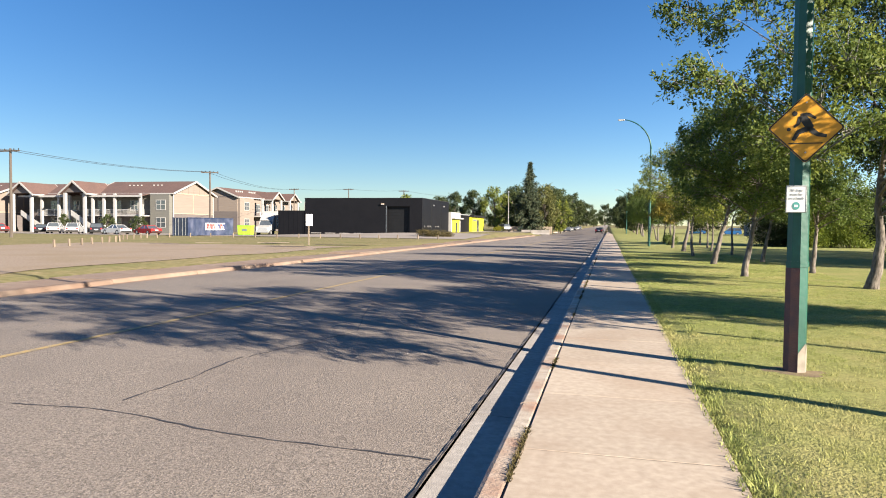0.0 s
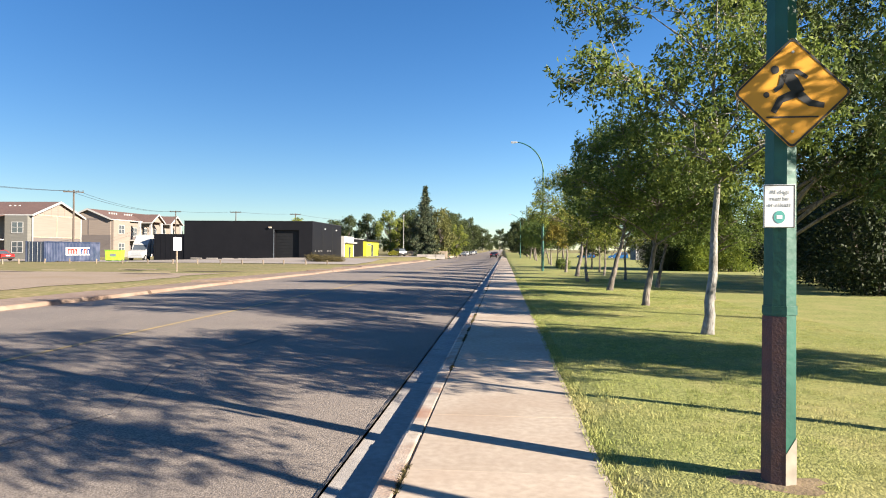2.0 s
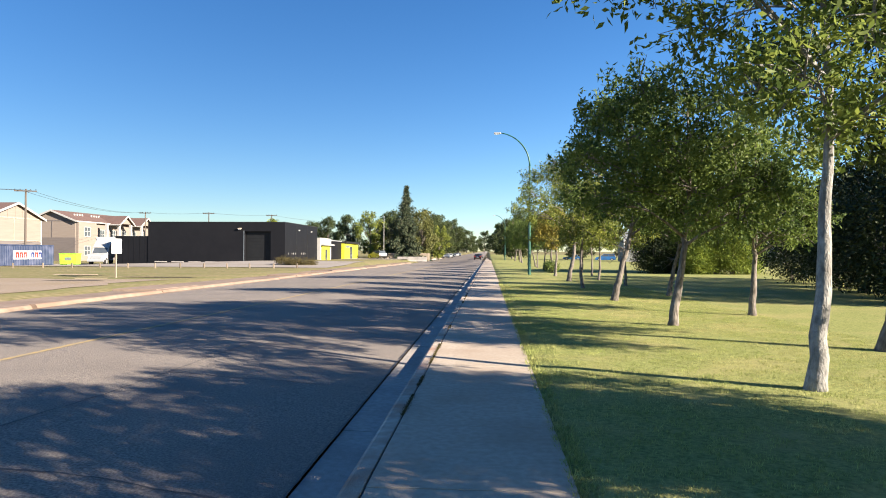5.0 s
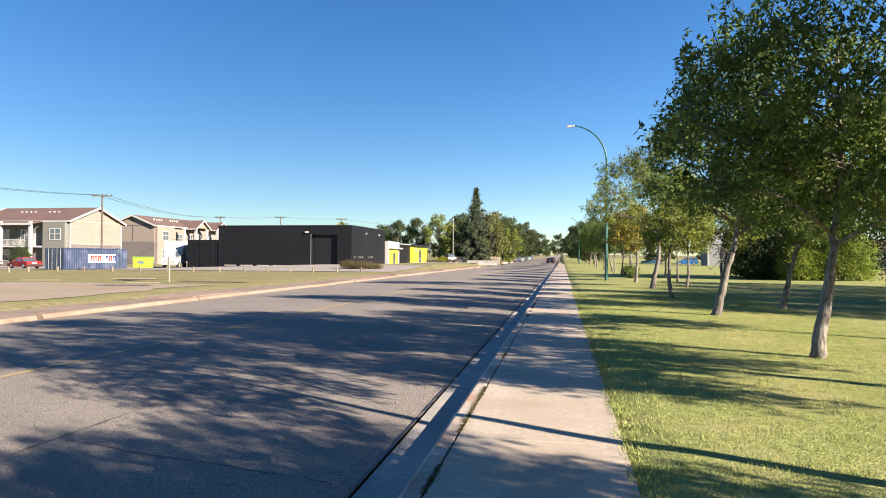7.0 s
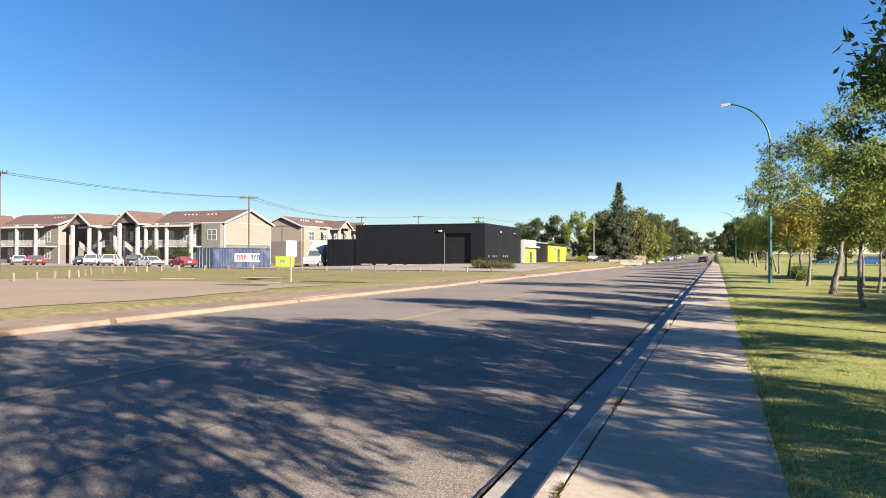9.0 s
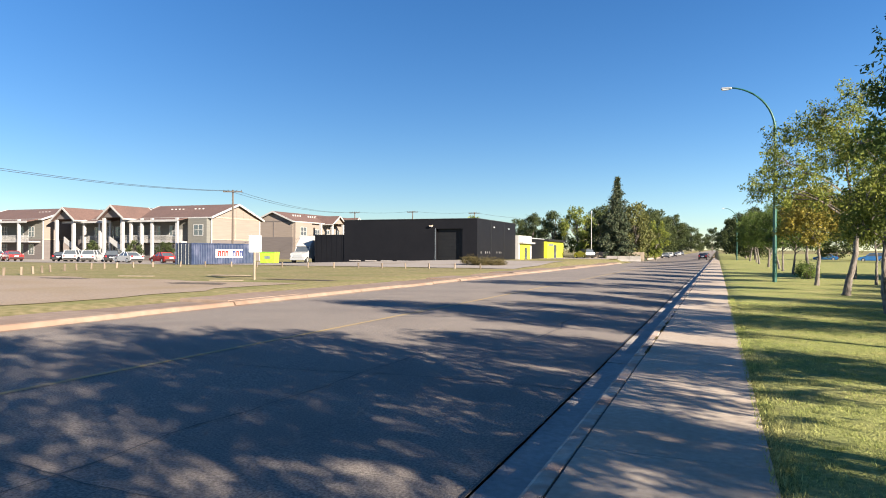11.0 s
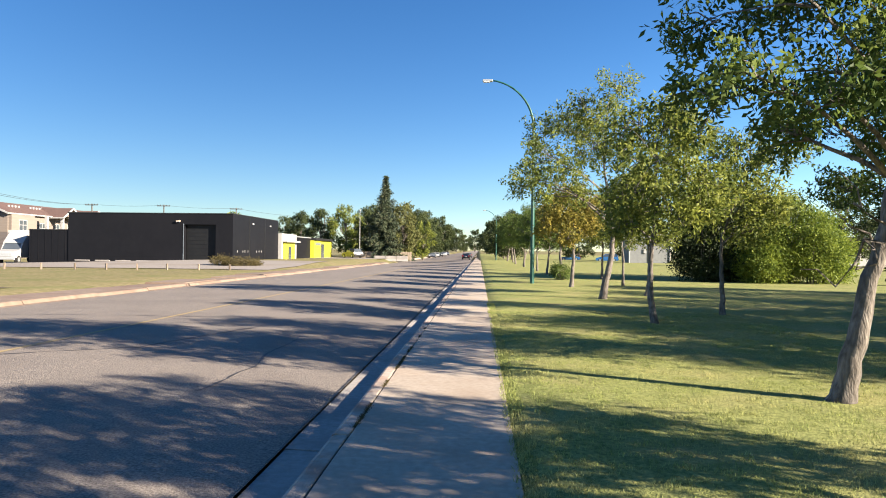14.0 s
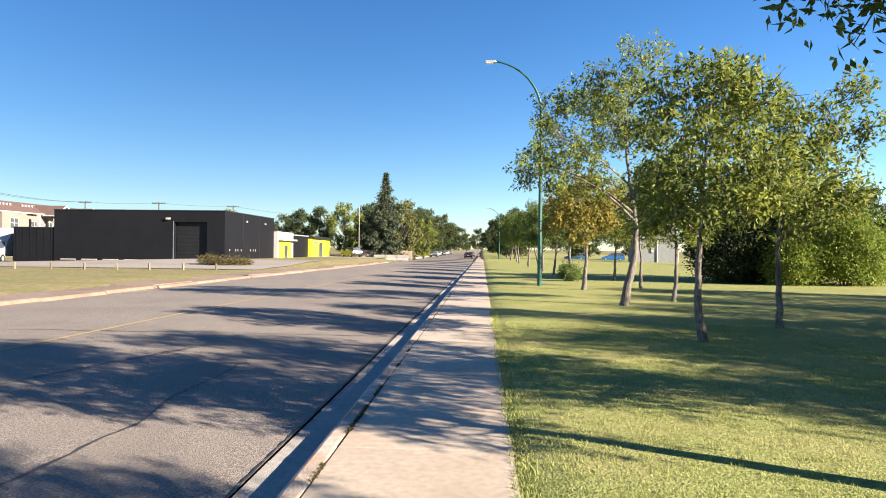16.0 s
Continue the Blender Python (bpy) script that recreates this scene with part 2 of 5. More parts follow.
CAR_BLUE = mat("blue_car_paint", (0.03, 0.12, 0.32), (0.04, 0.15, 0.38), 1, 0.25, spec=0.6)
GREY_CLAD = mat("pale_grey_cladding", (0.15, 0.155, 0.155), (0.19, 0.195, 0.19), 2, 0.7, bump=0.2, bump_scale=6)
TAIL = mat("tail_lamp_red", (0.35, 0.01, 0.01), (0.4, 0.02, 0.02), 4, 0.3)
LAMP_GLASS = mat("lamp_glass", (0.75, 0.78, 0.8), (0.82, 0.84, 0.86), 4, 0.15)
WEEDS = leaf_mat("dry_weed_leaves", [(0.04, 0.035, 0.014), (0.075, 0.062, 0.024), (0.12, 0.095, 0.036), (0.17, 0.13, 0.055)], 0.2)
FAR_CONCRETE = mat("far_kerb_concrete", (0.1800, 0.1304, 0.0948), (0.2376, 0.1772, 0.1340), 3, 0.9, bump=0.4, c3=(0.1591, 0.0996, 0.0693), scale3=0.5, amt3=0.7, obj_random=0.1)
EARTH = mat("bare_earth", (0.13, 0.095, 0.055), (0.2, 0.15, 0.09), 8, 0.95, bump=0.6, bump_scale=30)


# ---------------------------------------------------------------- mesh building
class Mesh:
    """Collects vertices and faces of one mesh."""

    def __init__(self):
        self.v, self.f = [], []

    def add(self, verts, faces):
        k = len(self.v)
        self.v += [tuple(p) for p in verts]
        self.f += [tuple(i + k for i in q) for q in faces]
        return self

    def box(self, x0, y0, z0, x1, y1, z1, c=0.0, m=None):
        """A box from corner to corner, its edges cut by c."""
        pts, faces = [], []
        if c <= 0:
            pts = [(x, y, z) for x in (x0, x1) for y in (y0, y1) for z in (z0, z1)]
            faces = [(0, 1, 3, 2), (4, 6, 7, 5), (0, 4, 5, 1), (2, 3, 7, 6), (0, 2, 6, 4), (1, 5, 7, 3)]
        else:
            idx = {}
            for a, x in ((0, x0), (1, x1)):
                for b, y in ((0, y0), (1, y1)):
                    for d, z in ((0, z0), (1, z1)):
                        sx, sy, sz = (c, -c)[a], (c, -c)[b], (c, -c)[d]
                        for k, p in (("x", (x, y + sy, z + sz)), ("y", (x + sx, y, z + sz)), ("z", (x + sx, y + sy, z))):
                            idx[a, b, d, k] = len(pts)
                            pts.append(p)
            q = idx
            for a in (0, 1):
                s = 1 if a else -1
                for k, order in (("x", [(a, 0, 0), (a, 1, 0), (a, 1, 1), (a, 0, 1)]), ("y", [(0, a, 0), (0, a, 1), (1, a, 1), (1, a, 0)]),
                                 ("z", [(0, 0, a), (1, 0, a), (1, 1, a), (0, 1, a)])):
                    faces.append(tuple(q[(*o, k)] for o in order[::s]))
            for a in (0, 1):
                for b in (0, 1):
                    faces.append((q[0, a, b, "y"], q[1, a, b, "y"], q[1, a, b, "z"], q[0, a, b, "z"])[::1 if a == b else -1])
                    faces.append((q[a, 0, b, "x"], q[a, 1, b, "x"], q[a, 1, b, "z"], q[a, 0, b, "z"])[::-1 if a == b else 1])
                    faces.append((q[a, b, 0, "x"], q[a, b, 1, "x"], q[a, b, 1, "y"], q[a, b, 0, "y"])[::1 if a == b else -1])
                    for d in (0, 1):
                        faces.append((q[a, b, d, "x"], q[a, b, d, "y"], q[a, b, d, "z"])[::1 if (a + b + d) % 2 else -1])
        if m is not None:
            pts = [m @ Vector(p) for p in pts]
        return self.add(pts, faces)

    def tube(self, path, radii, n=8, cap=True):
        """A round tube along a path of points, each with its radius."""
        rings, path = [], [Vector(p) for p in path]
        base = len(self.v)
        for i, p in enumerate(path):
            d = (path[min(i + 1, len(path) - 1)] - path[max(i - 1, 0)]).normalized()
            u = d.cross(Vector((1, 0, 0)) if abs(d.x) < 0.8 else Vector((0, 1, 0))).normalized()
            w = d.cross(u)
            r = radii[i] if not isinstance(radii, (int, float)) else radii
            for k in range(n):
                a = 2 * math.pi * k / n
                self.v.append(tuple(p + (u * math.cos(a) + w * math.sin(a)) * r))
        for i in range(len(path) - 1):
            for k in range(n):
                a, b = base + i * n + k, base + i * n + (k + 1) % n
                self.f.append((a, b, b + n, a + n))
        if cap:
            self.f.append(tuple(base + k for k in range(n))[::-1])
            self.f.append(tuple(base + (len(path) - 1) * n + k for k in range(n)))
        return self

    def prism(self, poly, axis, lo, hi):
        """A flat outline (pairs) pushed along an axis from lo to hi."""
        n = len(poly)
        put = {"x": lambda a, b, t: (t, a, b), "y": lambda a, b, t: (a, t, b), "z": lambda a, b, t: (a, b, t)}[axis]
        pts = [put(a, b, lo) for a, b in poly] + [put(a, b, hi) for a, b in poly]
        faces = [tuple(range(n))[::-1], tuple(range(n, 2 * n))] + [(i, (i + 1) % n, n + (i + 1) % n, n + i) for i in range(n)]
        return self.add(pts, faces)

    def data(self, name, material, smooth=False):
        me = bpy.data.meshes.new(name)
        me.from_pydata(self.v, [], self.f)
        if smooth:
            me.polygons.foreach_set("use_smooth", [True] * len(me.polygons))
        bm = bmesh.new()
        bm.from_mesh(me)
        bmesh.ops.recalc_face_normals(bm, faces=bm.faces)
        bm.to_mesh(me)
        bm.free()
        me.materials.append(material)
        return me


def part(name, mesh, material, parent=None, label="", smooth=False):
    """Links a Mesh (or mesh data) as one object under a thing or part."""
    ob = new(name, mesh.data(name, material, smooth) if isinstance(mesh, Mesh) else mesh)
    if parent is not None:
        ob.parent = parent
    if label:
        ob["label"] = label
    return ob


def thing(name, label, category, group="", at=None):
    """An Empty at a thing's base, to hold its parts."""
    return tagged(new(name), label, category, group) if at is None else placed(tagged(new(name), label, category, group), at)


def placed(ob, m):
    ob.matrix_basis = m
    return ob


def quick_mesh(name, verts, faces, material, smooth=False):
    """Mesh data from arrays, for large counts."""
    me = bpy.data.meshes.new(name)
    verts = np.asarray(verts, np.float32)
    faces = np.asarray(faces, np.int32)
    k = faces.shape[1]
    me.vertices.add(len(verts))
    me.vertices.foreach_set("co", verts.ravel())
    me.loops.add(faces.size)
    me.loops.foreach_set("vertex_index", faces.ravel())
    me.polygons.add(len(faces))
    me.polygons.foreach_set("loop_start", np.arange(0, faces.size, k, dtype=np.int32))
    if smooth:
        me.polygons.foreach_set("use_smooth", np.ones(len(faces), bool))
    me.update(calc_edges=True)
    me.materials.append(material)
    return me


# ---------------------------------------------------------------- ground, road, kerbs
def step(a, b, t):
    t = min(max((t - a) / (b - a), 0), 1)
    return t * t * (3 - 2 * t)


def rise(y):
    """The street climbs a little in the distance."""
    return 0.005 * max(0.0, y - 130)


ROAD_R, ROAD_L, CROWN = -0.6, -12.8, -6.45


def road_z(x, y):
    c = (x - CROWN) / (ROAD_R - CROWN) if x > CROWN else (x - CROWN) / (ROAD_L - CROWN)
    return -0.015 - 0.115 * c ** 1.6 + rise(y)


def left_z(x, y):
    """Open ground across the street: level by the walk, higher at the lots."""
    side = 0.48 - 0.75 * min(max((-x - 32) / 27, 0), 1)
    return -0.03 + side * step(76, 99, y) + rise(y)


def sheet(name, xs, ys, zf, material, kind="structure", label="", lift=0.0):
    xs, ys = np.asarray(xs, float), np.asarray(ys, float)
    v = [(x, y, zf(x, y) + lift) for y in ys for x in xs]
    n = len(xs)
    f = [(j * n + i, j * n + i + 1, (j + 1) * n + i + 1, (j + 1) * n + i) for j in range(len(ys) - 1) for i in range(n - 1)]
    ob = new(name, quick_mesh(name, v, f, material))
    return tagged(ob, label, name, kind=kind)


YS = np.r_[np.arange(-60, 72, 4), np.arange(72, 104, 2), np.arange(104, 160, 4), np.arange(160, 900, 20), [1200, 1800, 2600]]
far_xs = np.r_[[-2600, -1200, -600, -300, -200], np.arange(-160, -12, 4), [-13.3]]
sheet("ground", np.r_[far_xs, [-13.0, 0.6, 1.2, 3, 6, 10, 20, 40, 80, 160, 300, 600, 1200, 2600]], YS,
      lambda x, y: (left_z(x, y) if x < -15 else (-0.5 + rise(y) if x < 1.0 else -0.06 + rise(y))), DRYGRASS, label="wide dry grassy ground under the whole place")
sheet("road", np.linspace(ROAD_L, ROAD_R, 15), YS, road_z, ASPHALT, label="sun-bleached grey asphalt street with sealed cracks")
sheet("lawn", np.r_[1.42, 1.6, 2.0, 3, 5, 8, 12, 18, 26, 40, 60], YS[YS < 420],
      lambda x, y: 0.0 + 0.03 * min(1, max(0, x - 1.45) / 0.4) + rise(y) - (0.05 if x < 1.45 else 0), LAWN, label="mown park lawn, green with yellowed patches")

# gravel and lot across the street, with wandering edges
def patch(name, x0, x1, y0, y1, material, lift, wob, label):
    m, nx, ny = Mesh(), 30, 30
    for j in range(ny + 1):
        for i in range(nx + 1):
            u, w = i / nx, j / ny
            x, y = x0 + (x1 - x0) * u, y0 + (y1 - y0) * w
            k = wob * noise.noise((x * 0.22, y * 0.22, x0)) 
            x, y = x + k, y + k * 0.8
            m.v.append((x, y, left_z(x, y) + lift))
    for j in range(ny):
        for i in range(nx):
            a = j * (nx + 1) + i
            m.f.append((a, a + 1, a + nx + 2, a + nx + 1))
    return tagged(part(name, m, material), label, name, kind="structure")


patch("gravel_patch", -40, -18.2, -25, 47, GRAVEL, 0.02, 1.7, "bare tan gravel clearing in dry grass")
patch("gravel_lot", -58, -16.5, 79.0, 102.2, LOT, 0.05, 0.8, "pale compacted gravel lot before the black building")
patch("parking_lot", -140, -58, 76, 108, LOT, 0.03, 1.0, "pale parking lot before the apartments")
patch("side_street", -60, -15.6, 134, 158, LOT, 0.02, 0.6, "pale side street apron")

def damp_patch(x, y, rx, ry, seed):
    """A shallow damp hollow with a ragged rim."""
    r, ring = random.Random(seed), [(0, 0)]
    for k in range(36):
        a = k * 6.283 / 36
        q = 0.7 + 0.45 * noise.noise((math.cos(a) * 1.6, math.sin(a) * 1.6, seed)) + r.uniform(-0.05, 0.05)
        ring.append((math.cos(a) * q * rx, math.sin(a) * q * ry))
    m = Mesh().add([(x + u, y + v, left_z(x + u, y + v) + 0.026) for u, v in ring], [(0, k + 1, (k + 1) % 36 + 1) for k in range(36)])
    return tagged(part("damp_patch", m, DAMP), "dark damp hollow in tan gravel", "damp patch", kind="structure")


for k, (x, y, rx, ry) in enumerate(((-22.5, 44.5, 2.6, 1.2), (-33.0, 45.5, 2.4, 0.9), (-20.5, 50.5, 3.2, 0.7), (-27.5, 53.0, 2.0, 0.6))):
    damp_patch(x, y, rx, ry, 40 + k)

# near kerb and gutter, in three-metre pours
kerb_poly = [(-0.015, -0.2), (-0.015, -0.004), (-0.03, 0.0), (-0.135, 0.0), (-0.165, -0.012), (-0.178, -0.04), (-0.19, -0.15), (-0.19, -0.2)]
gut_poly = [(-0.192, -0.22), (-0.192, -0.15), (-0.25, -0.155), (-0.585, -0.142), (-0.592, -0.15), (-0.592, -0.22)]
kerb_near = tagged(new("kerb_near"), "worn concrete kerb with shaded gutter beside the sidewalk", "kerb", kind="structure")
kd = Mesh().prism(kerb_poly, "y", 0.006, 2.994).data("kerb_stone", KERB)
gd = Mesh().prism(gut_poly, "y", 0.004, 2.996).data("gutter_pan", GUTTER)
rk = random.Random(4)
for i in range(-5, 45):
    y = i * 3.0
    a = part("kerb_stone", kd, KERB, kerb_near)
    a.matrix_basis = pose(rk.uniform(-0.008, 0.008), y, rise(y) + rk.uniform(-0.008, 0.004), 0, rk.uniform(-1.2, 1.2), rk.uniform(-0.1, 0.1))
    g = part("gutter_pan", gd, GUTTER, kerb_near)
    g.matrix_basis = pose(0, y, rise(y) + rk.uniform(-0.005, 0.004))
long_kerb = Mesh()
for y0, y1 in ((135, 250), (250, 600)):
    long_kerb.prism([(x, z + rise(y0)) for x, z in kerb_poly], "y", y0, y1).prism([(x, z + rise(y0)) for x, z in gut_poly], "y", y0, y1)
part("far_kerb_run", long_kerb, KERB, kerb_near)
tagged(part("joint_soil", Mesh().box(-0.03, -20, -0.2, 0.01, 135, -0.02).box(0.011, -8, -0.2, 1.42, 135, -0.007), TAR), "dark soil in the joint along the kerb", "joint", kind="structure")

# sidewalk slabs
walkway = tagged(new("sidewalk"), "sunlit tan concrete sidewalk of broad slabs", "sidewalk", kind="structure")
SLAB = 1.66
sd = Mesh().box(0.004, 0.004, -0.12, 1.45, SLAB - 0.004, 0.0, 0.002).data("slab", CONCRETE)
for i in range(-6, 90):
    y = 4.75 + (i - 1) * SLAB
    s = part("slab", sd, CONCRETE, walkway)
    s.matrix_basis = pose(0, y, rise(y) + rk.uniform(-0.003, 0.003), rk.uniform(-0.1, 0.1), rk.uniform(-0.1, 0.1), 0)
part("slab_run", Mesh().box(0.0, 154.5, 0.0, 1.45, 500, 0.12), CONCRETE, walkway)

# kerb and walk across the street
kerb_far = tagged(new("kerb_far"), "broken sunlit concrete kerb and walk across the street", "kerb", kind="structure")
fk = Mesh().prism([(-12.8, -0.25), (-12.8, -0.13), (-13.05, -0.125), (-13.1, -0.03), (-13.14, -0.005), (-13.32, 0.0), (-13.32, -0.25)], "y", 0.01, 3.99).data("kerb_stone", FAR_CONCRETE)
fs = Mesh().box(-15.3, 0.006, -0.2, -13.325, 3.994, 0.005, 0.008).data("slab", FAR_CONCRETE)
for i in range(-8, 32):
    y = i * 4.0
    part("kerb_stone", fk, KERB, kerb_far).matrix_basis = pose(rk.uniform(-0.03, 0.03), y, rk.uniform(-0.03, 0.01) + rise(y), 0, 0, rk.uniform(-0.4, 0.4))
    part("slab", fs, CONCRETE, kerb_far).matrix_basis = pose(0, y, rk.uniform(-0.02, 0.01) + rise(y), rk.uniform(-0.2, 0.2), rk.uniform(-0.3, 0.3), 0)
part("far_kerb_run", Mesh().box(-13.32, 160, -0.2, -12.8, 600, 0.4), KERB, kerb_far)


# painted line, sealed cracks, and a thin cast shadow drawn like a crack
def ribbon(path, width, zf, lift, wob=0.0, seed=1):
    """A thin raised strip along a path on the road."""
    r, m = random.Random(seed), Mesh()
    for i, (x, y) in enumerate(path):
        d = (Vector(path[min(i + 1, len(path) - 1)]) - Vector(path[max(i - 1, 0)])).normalized()
        nx, ny = -d.y, d.x
        w = width * (0.5 + (r.uniform(-0.3, 0.4) if wob else 0))
        ox, oy = r.uniform(-wob, wob), r.uniform(-wob, wob)
        for s in (-1, 1):
            px, py = x + ox + nx * w * s, y + oy + ny * w * s
            m.v.append((px, py, zf(px, py) + lift))
    for i in range(len(path) - 1):
        m.f.append((2 * i, 2 * i + 1, 2 * i + 3, 2 * i + 2))
    return m


def along(a, b, n):
    return [(a[0] + (b[0] - a[0]) * i / n, a[1] + (b[1] - a[1]) * i / n) for i in range(n + 1)]


tagged(part("centre_line", ribbon(along((CROWN + 0.03, -40), (CROWN + 0.03, 400), 220), 0.11, road_z, 0.005), YELLOW_LINE), "worn solid yellow centre line", "road marking", kind="structure")
# the first three runs trace a thin cast shadow, the others are cracks
CRACK_AND_SHADOW_LINES = [((-12.6, 11.6), (-9.9, 11.3)), ((-9.9, 11.3), (-7.0, 10.6)), ((-7.0, 10.6), (-4.0, 9.4)), ((-4.6, 4.85), (-2.0, 4.72)), ((-2.0, 4.72), (-0.62, 4.63)), ((-3.7, 5.2), (-3.75, 7.4)),
          ((-3.75, 7.4), (-3.2, 9.6)), ((-3.2, 9.6), (-4.1, 12.6)), ((-4.1, 12.6), (-3.6, 16)), ((-3.05, 13.4), (-0.62, 12.95)), ((-3.5, 17.4), (-1.9, 17.2)), ((-1.9, 17.2), (-0.62, 17.0)), ((-4.3, 22.65), (-0.62, 22.4)), ((-3.6, 16), (-3.4, 30)),
          ((-0.62, 27.6), (-5.5, 26.8)), ((-2.25, 32.0), (-2.2, 33.8)), ((-2.2, 33.8), (-2.35, 35.2)), ((-2.35, 35.2), (-2.4, 37.2)), ((-4.7, 35.0), (-3.8, 38.4)), ((-4.5, 35.6), (-3.7, 38.9)), ((-6.2, 34.0), (-4.6, 35.2)), ((-0.62, 41), (-6.4, 40.2)), ((-6.4, 40.2), (-12.5, 40.6)),
          ((-0.62, 54), (-7, 53.4)), ((-4.6, 60), (-4.4, 90)), ((-0.62, 70), (-12.6, 69.2))]
crack_shadow_mesh = Mesh()
for i, (a, b) in enumerate(CRACK_AND_SHADOW_LINES):
    n = max(4, int(math.dist(a, b) / 0.16))
    k = ribbon([(x + 0.10 * noise.noise((x * 0.9, y * 0.9, i)), y + 0.18 * noise.noise((x * 0.7, y * 0.5, i + 9))) for x, y in along(a, b, n)], 0.032 if a[1] > 30 else 0.018, road_z, 0.004, 0.014, i)
    crack_shadow_mesh.add(k.v, k.f)
tagged(part("road_cracks", crack_shadow_mesh, TAR), "dark tar-sealed cracks wandering across asphalt, with one painted shadow line", "crack", kind="stuff")
edge = ribbon([(-0.602 + 0.012 * noise.noise((0, y * 0.8, 3)), y) for y in np.arange(-10, 120, 0.12)], 0.017, lambda x, y: -0.122 + rise(y), 0.006, 0.006, 5)
tagged(part("gutter_joint", edge, TAR), "dark gap between asphalt and gutter", "crack", kind="stuff")


# ---------------------------------------------------------------- black building across the street
def wall_with_hole(m, x0, x1, z0, z1, hx0, hx1, hz0, hz1, y0, y1):
    """A wall along x with one opening."""
    m.box(x0, y0, z0, hx0, y1, z1).box(hx1, y0, z0, x1, y1, z1).box(hx0, y0, hz1, hx1, y1, z1)
    if hz0 > z0:
        m.box(hx0, y0, z0, hx1, y1, hz0)
    return m


bb = thing("black_building", "low windowless building clad in black metal sheet", "building")
BX0, BX1, BY0, BY1, BZ0, BZ1 = -48.8, -28.4, 102.2, 120.2, -0.2, 6.0
front = wall_with_hole(Mesh(), BX0, BX1, BZ0, BZ1, -34.35, -30.5, BZ0, 4.72, BY0, BY0 + 0.65)
part("front_wall", front, BLACK_STEEL, bb)
part("side_wall", Mesh().box(BX1 - 0.3, BY0 + 0.66, BZ0, BX1, BY1, BZ1), BLACK_STEEL, bb)
part("side_wall", Mesh().box(BX0, BY0 + 0.66, BZ0, BX0 + 0.3, BY1, BZ1), BLACK_STEEL, bb)
part("back_wall", Mesh().box(BX0 + 0.31, BY1 - 0.3, BZ0, BX1 - 0.31, BY1, BZ1), BLACK_STEEL, bb)
part("roof", Mesh().box(BX0 + 0.31, BY0 + 0.66, 5.5, BX1 - 0.31, BY1 - 0.31, 5.7), BLACK_STEEL, bb)
trim = Mesh().box(BX0 - 0.06, BY0 - 0.06, BZ1 + 0.003, BX1 + 0.06, BY0 + 0.3, BZ1 + 0.1).box(BX1 - 0.3, BY0 + 0.31, BZ1 + 0.003, BX1 + 0.06, BY1, BZ1 + 0.1)
part("parapet_trim", trim, SIGN_BLACK, bb)
door = part("loading_door", Mesh().box(-34.3, BY0 + 0.5, 0.3, -30.55, BY0 + 0.64, 4.7), BLACK_DOOR, bb, "grey-black roller door set deep in the wall")
for i in range(9):
    part("door_rib", Mesh().box(-34.3, BY0 + 0.475, 0.5 + i * 0.46, -30.55, BY0 + 0.499, 0.56 + i * 0.46), BLACK_DOOR, door)
part("door_jamb", Mesh().box(-34.5, BY0 - 0.03, 0.3, -34.42, BY0 - 0.002, 4.8), SIGN_GREY, bb, "pale steel jamb strip")
for k, y in enumerate((108.0, 114.1)):
    part("panel_seam", Mesh().box(BX1 + 0.002, y - 0.05, BZ0, BX1 + 0.03, y + 0.05, BZ1 - 0.05), SIGN_BLACK, bb)
wl = part("wall_lamp", Mesh().box(-35.3, BY0 - 0.3, 5.03, -34.8, BY0 - 0.03, 5.2, 0.03), WOOD, bb, "small grey wall floodlight")
part("lamp_lens", Mesh().box(-35.25, BY0 - 0.28, 5.0, -34.85, BY0 - 0.06, 5.028), LAMP_GLASS, wl)
for y in (103.6, 105.5, 106.2, 107.3, 110.6, 111.6, 112.5):
    part("wall_vent", Mesh().box(BX1 + 0.021, y, 1.38, BX1 + 0.06, y + 0.09, 1.66, 0.01), WHITE_PAINT, bb, "small white wall outlet")
for y in (108.9, 116):
    part("side_lamp", Mesh().box(BX1 + 0.021, y, 5.0, BX1 + 0.2, y + 0.3, 5.2, 0.02), GALV, bb)

annex = thing("black_shed", "low black metal shed attached beside the building", "shed")
part("body", Mesh().box(-53.8, 102.3, -0.2, BX0 - 0.01, 109, 3.9), BLACK_STEEL, annex)
part("roof_edge", Mesh().box(-53.85, 102.25, 3.903, BX0 - 0.01, 109.05, 4.0), SIGN_BLACK, annex)
for i in range(6):
    part("cladding_rib", Mesh().box(-53.5 + i * 0.85, 102.27, -0.2, -53.44 + i * 0.85, 102.298, 3.88), BLACK_STEEL, annex)

entry = thing("white_entrance", "white entrance block with a lime yellow doorway", "building")
part("body", Mesh().box(-38, 120.3, -0.2, -27.9, 128.2, 4.25), WHITE_PAINT, entry)
part("doorway_panel", Mesh().box(-27.89, 121.0, 0.2, -27.75, 126.8, 2.95), LIME, entry, "bright lime yellow panel")
dr = part("door", Mesh().box(-27.74, 123.2, 0.2, -27.68, 124.6, 2.3), GLASS_DARK, entry, "dark glass door")
part("canopy", Mesh().box(-27.89, 120.6, 2.98, -27.2, 128.0, 3.2), WHITE_PAINT, entry)
wing = thing("dark_wing", "low dark grey wing behind the white entrance", "building")
part("body", Mesh().box(-40, 128.3, -0.2, -28.2, 138, 3.9), BLACK_STEEL, wing)
part("roof_edge", Mesh().box(-40.1, 128.25, 3.903, -28.1, 138.05, 4.05), GALV, wing)
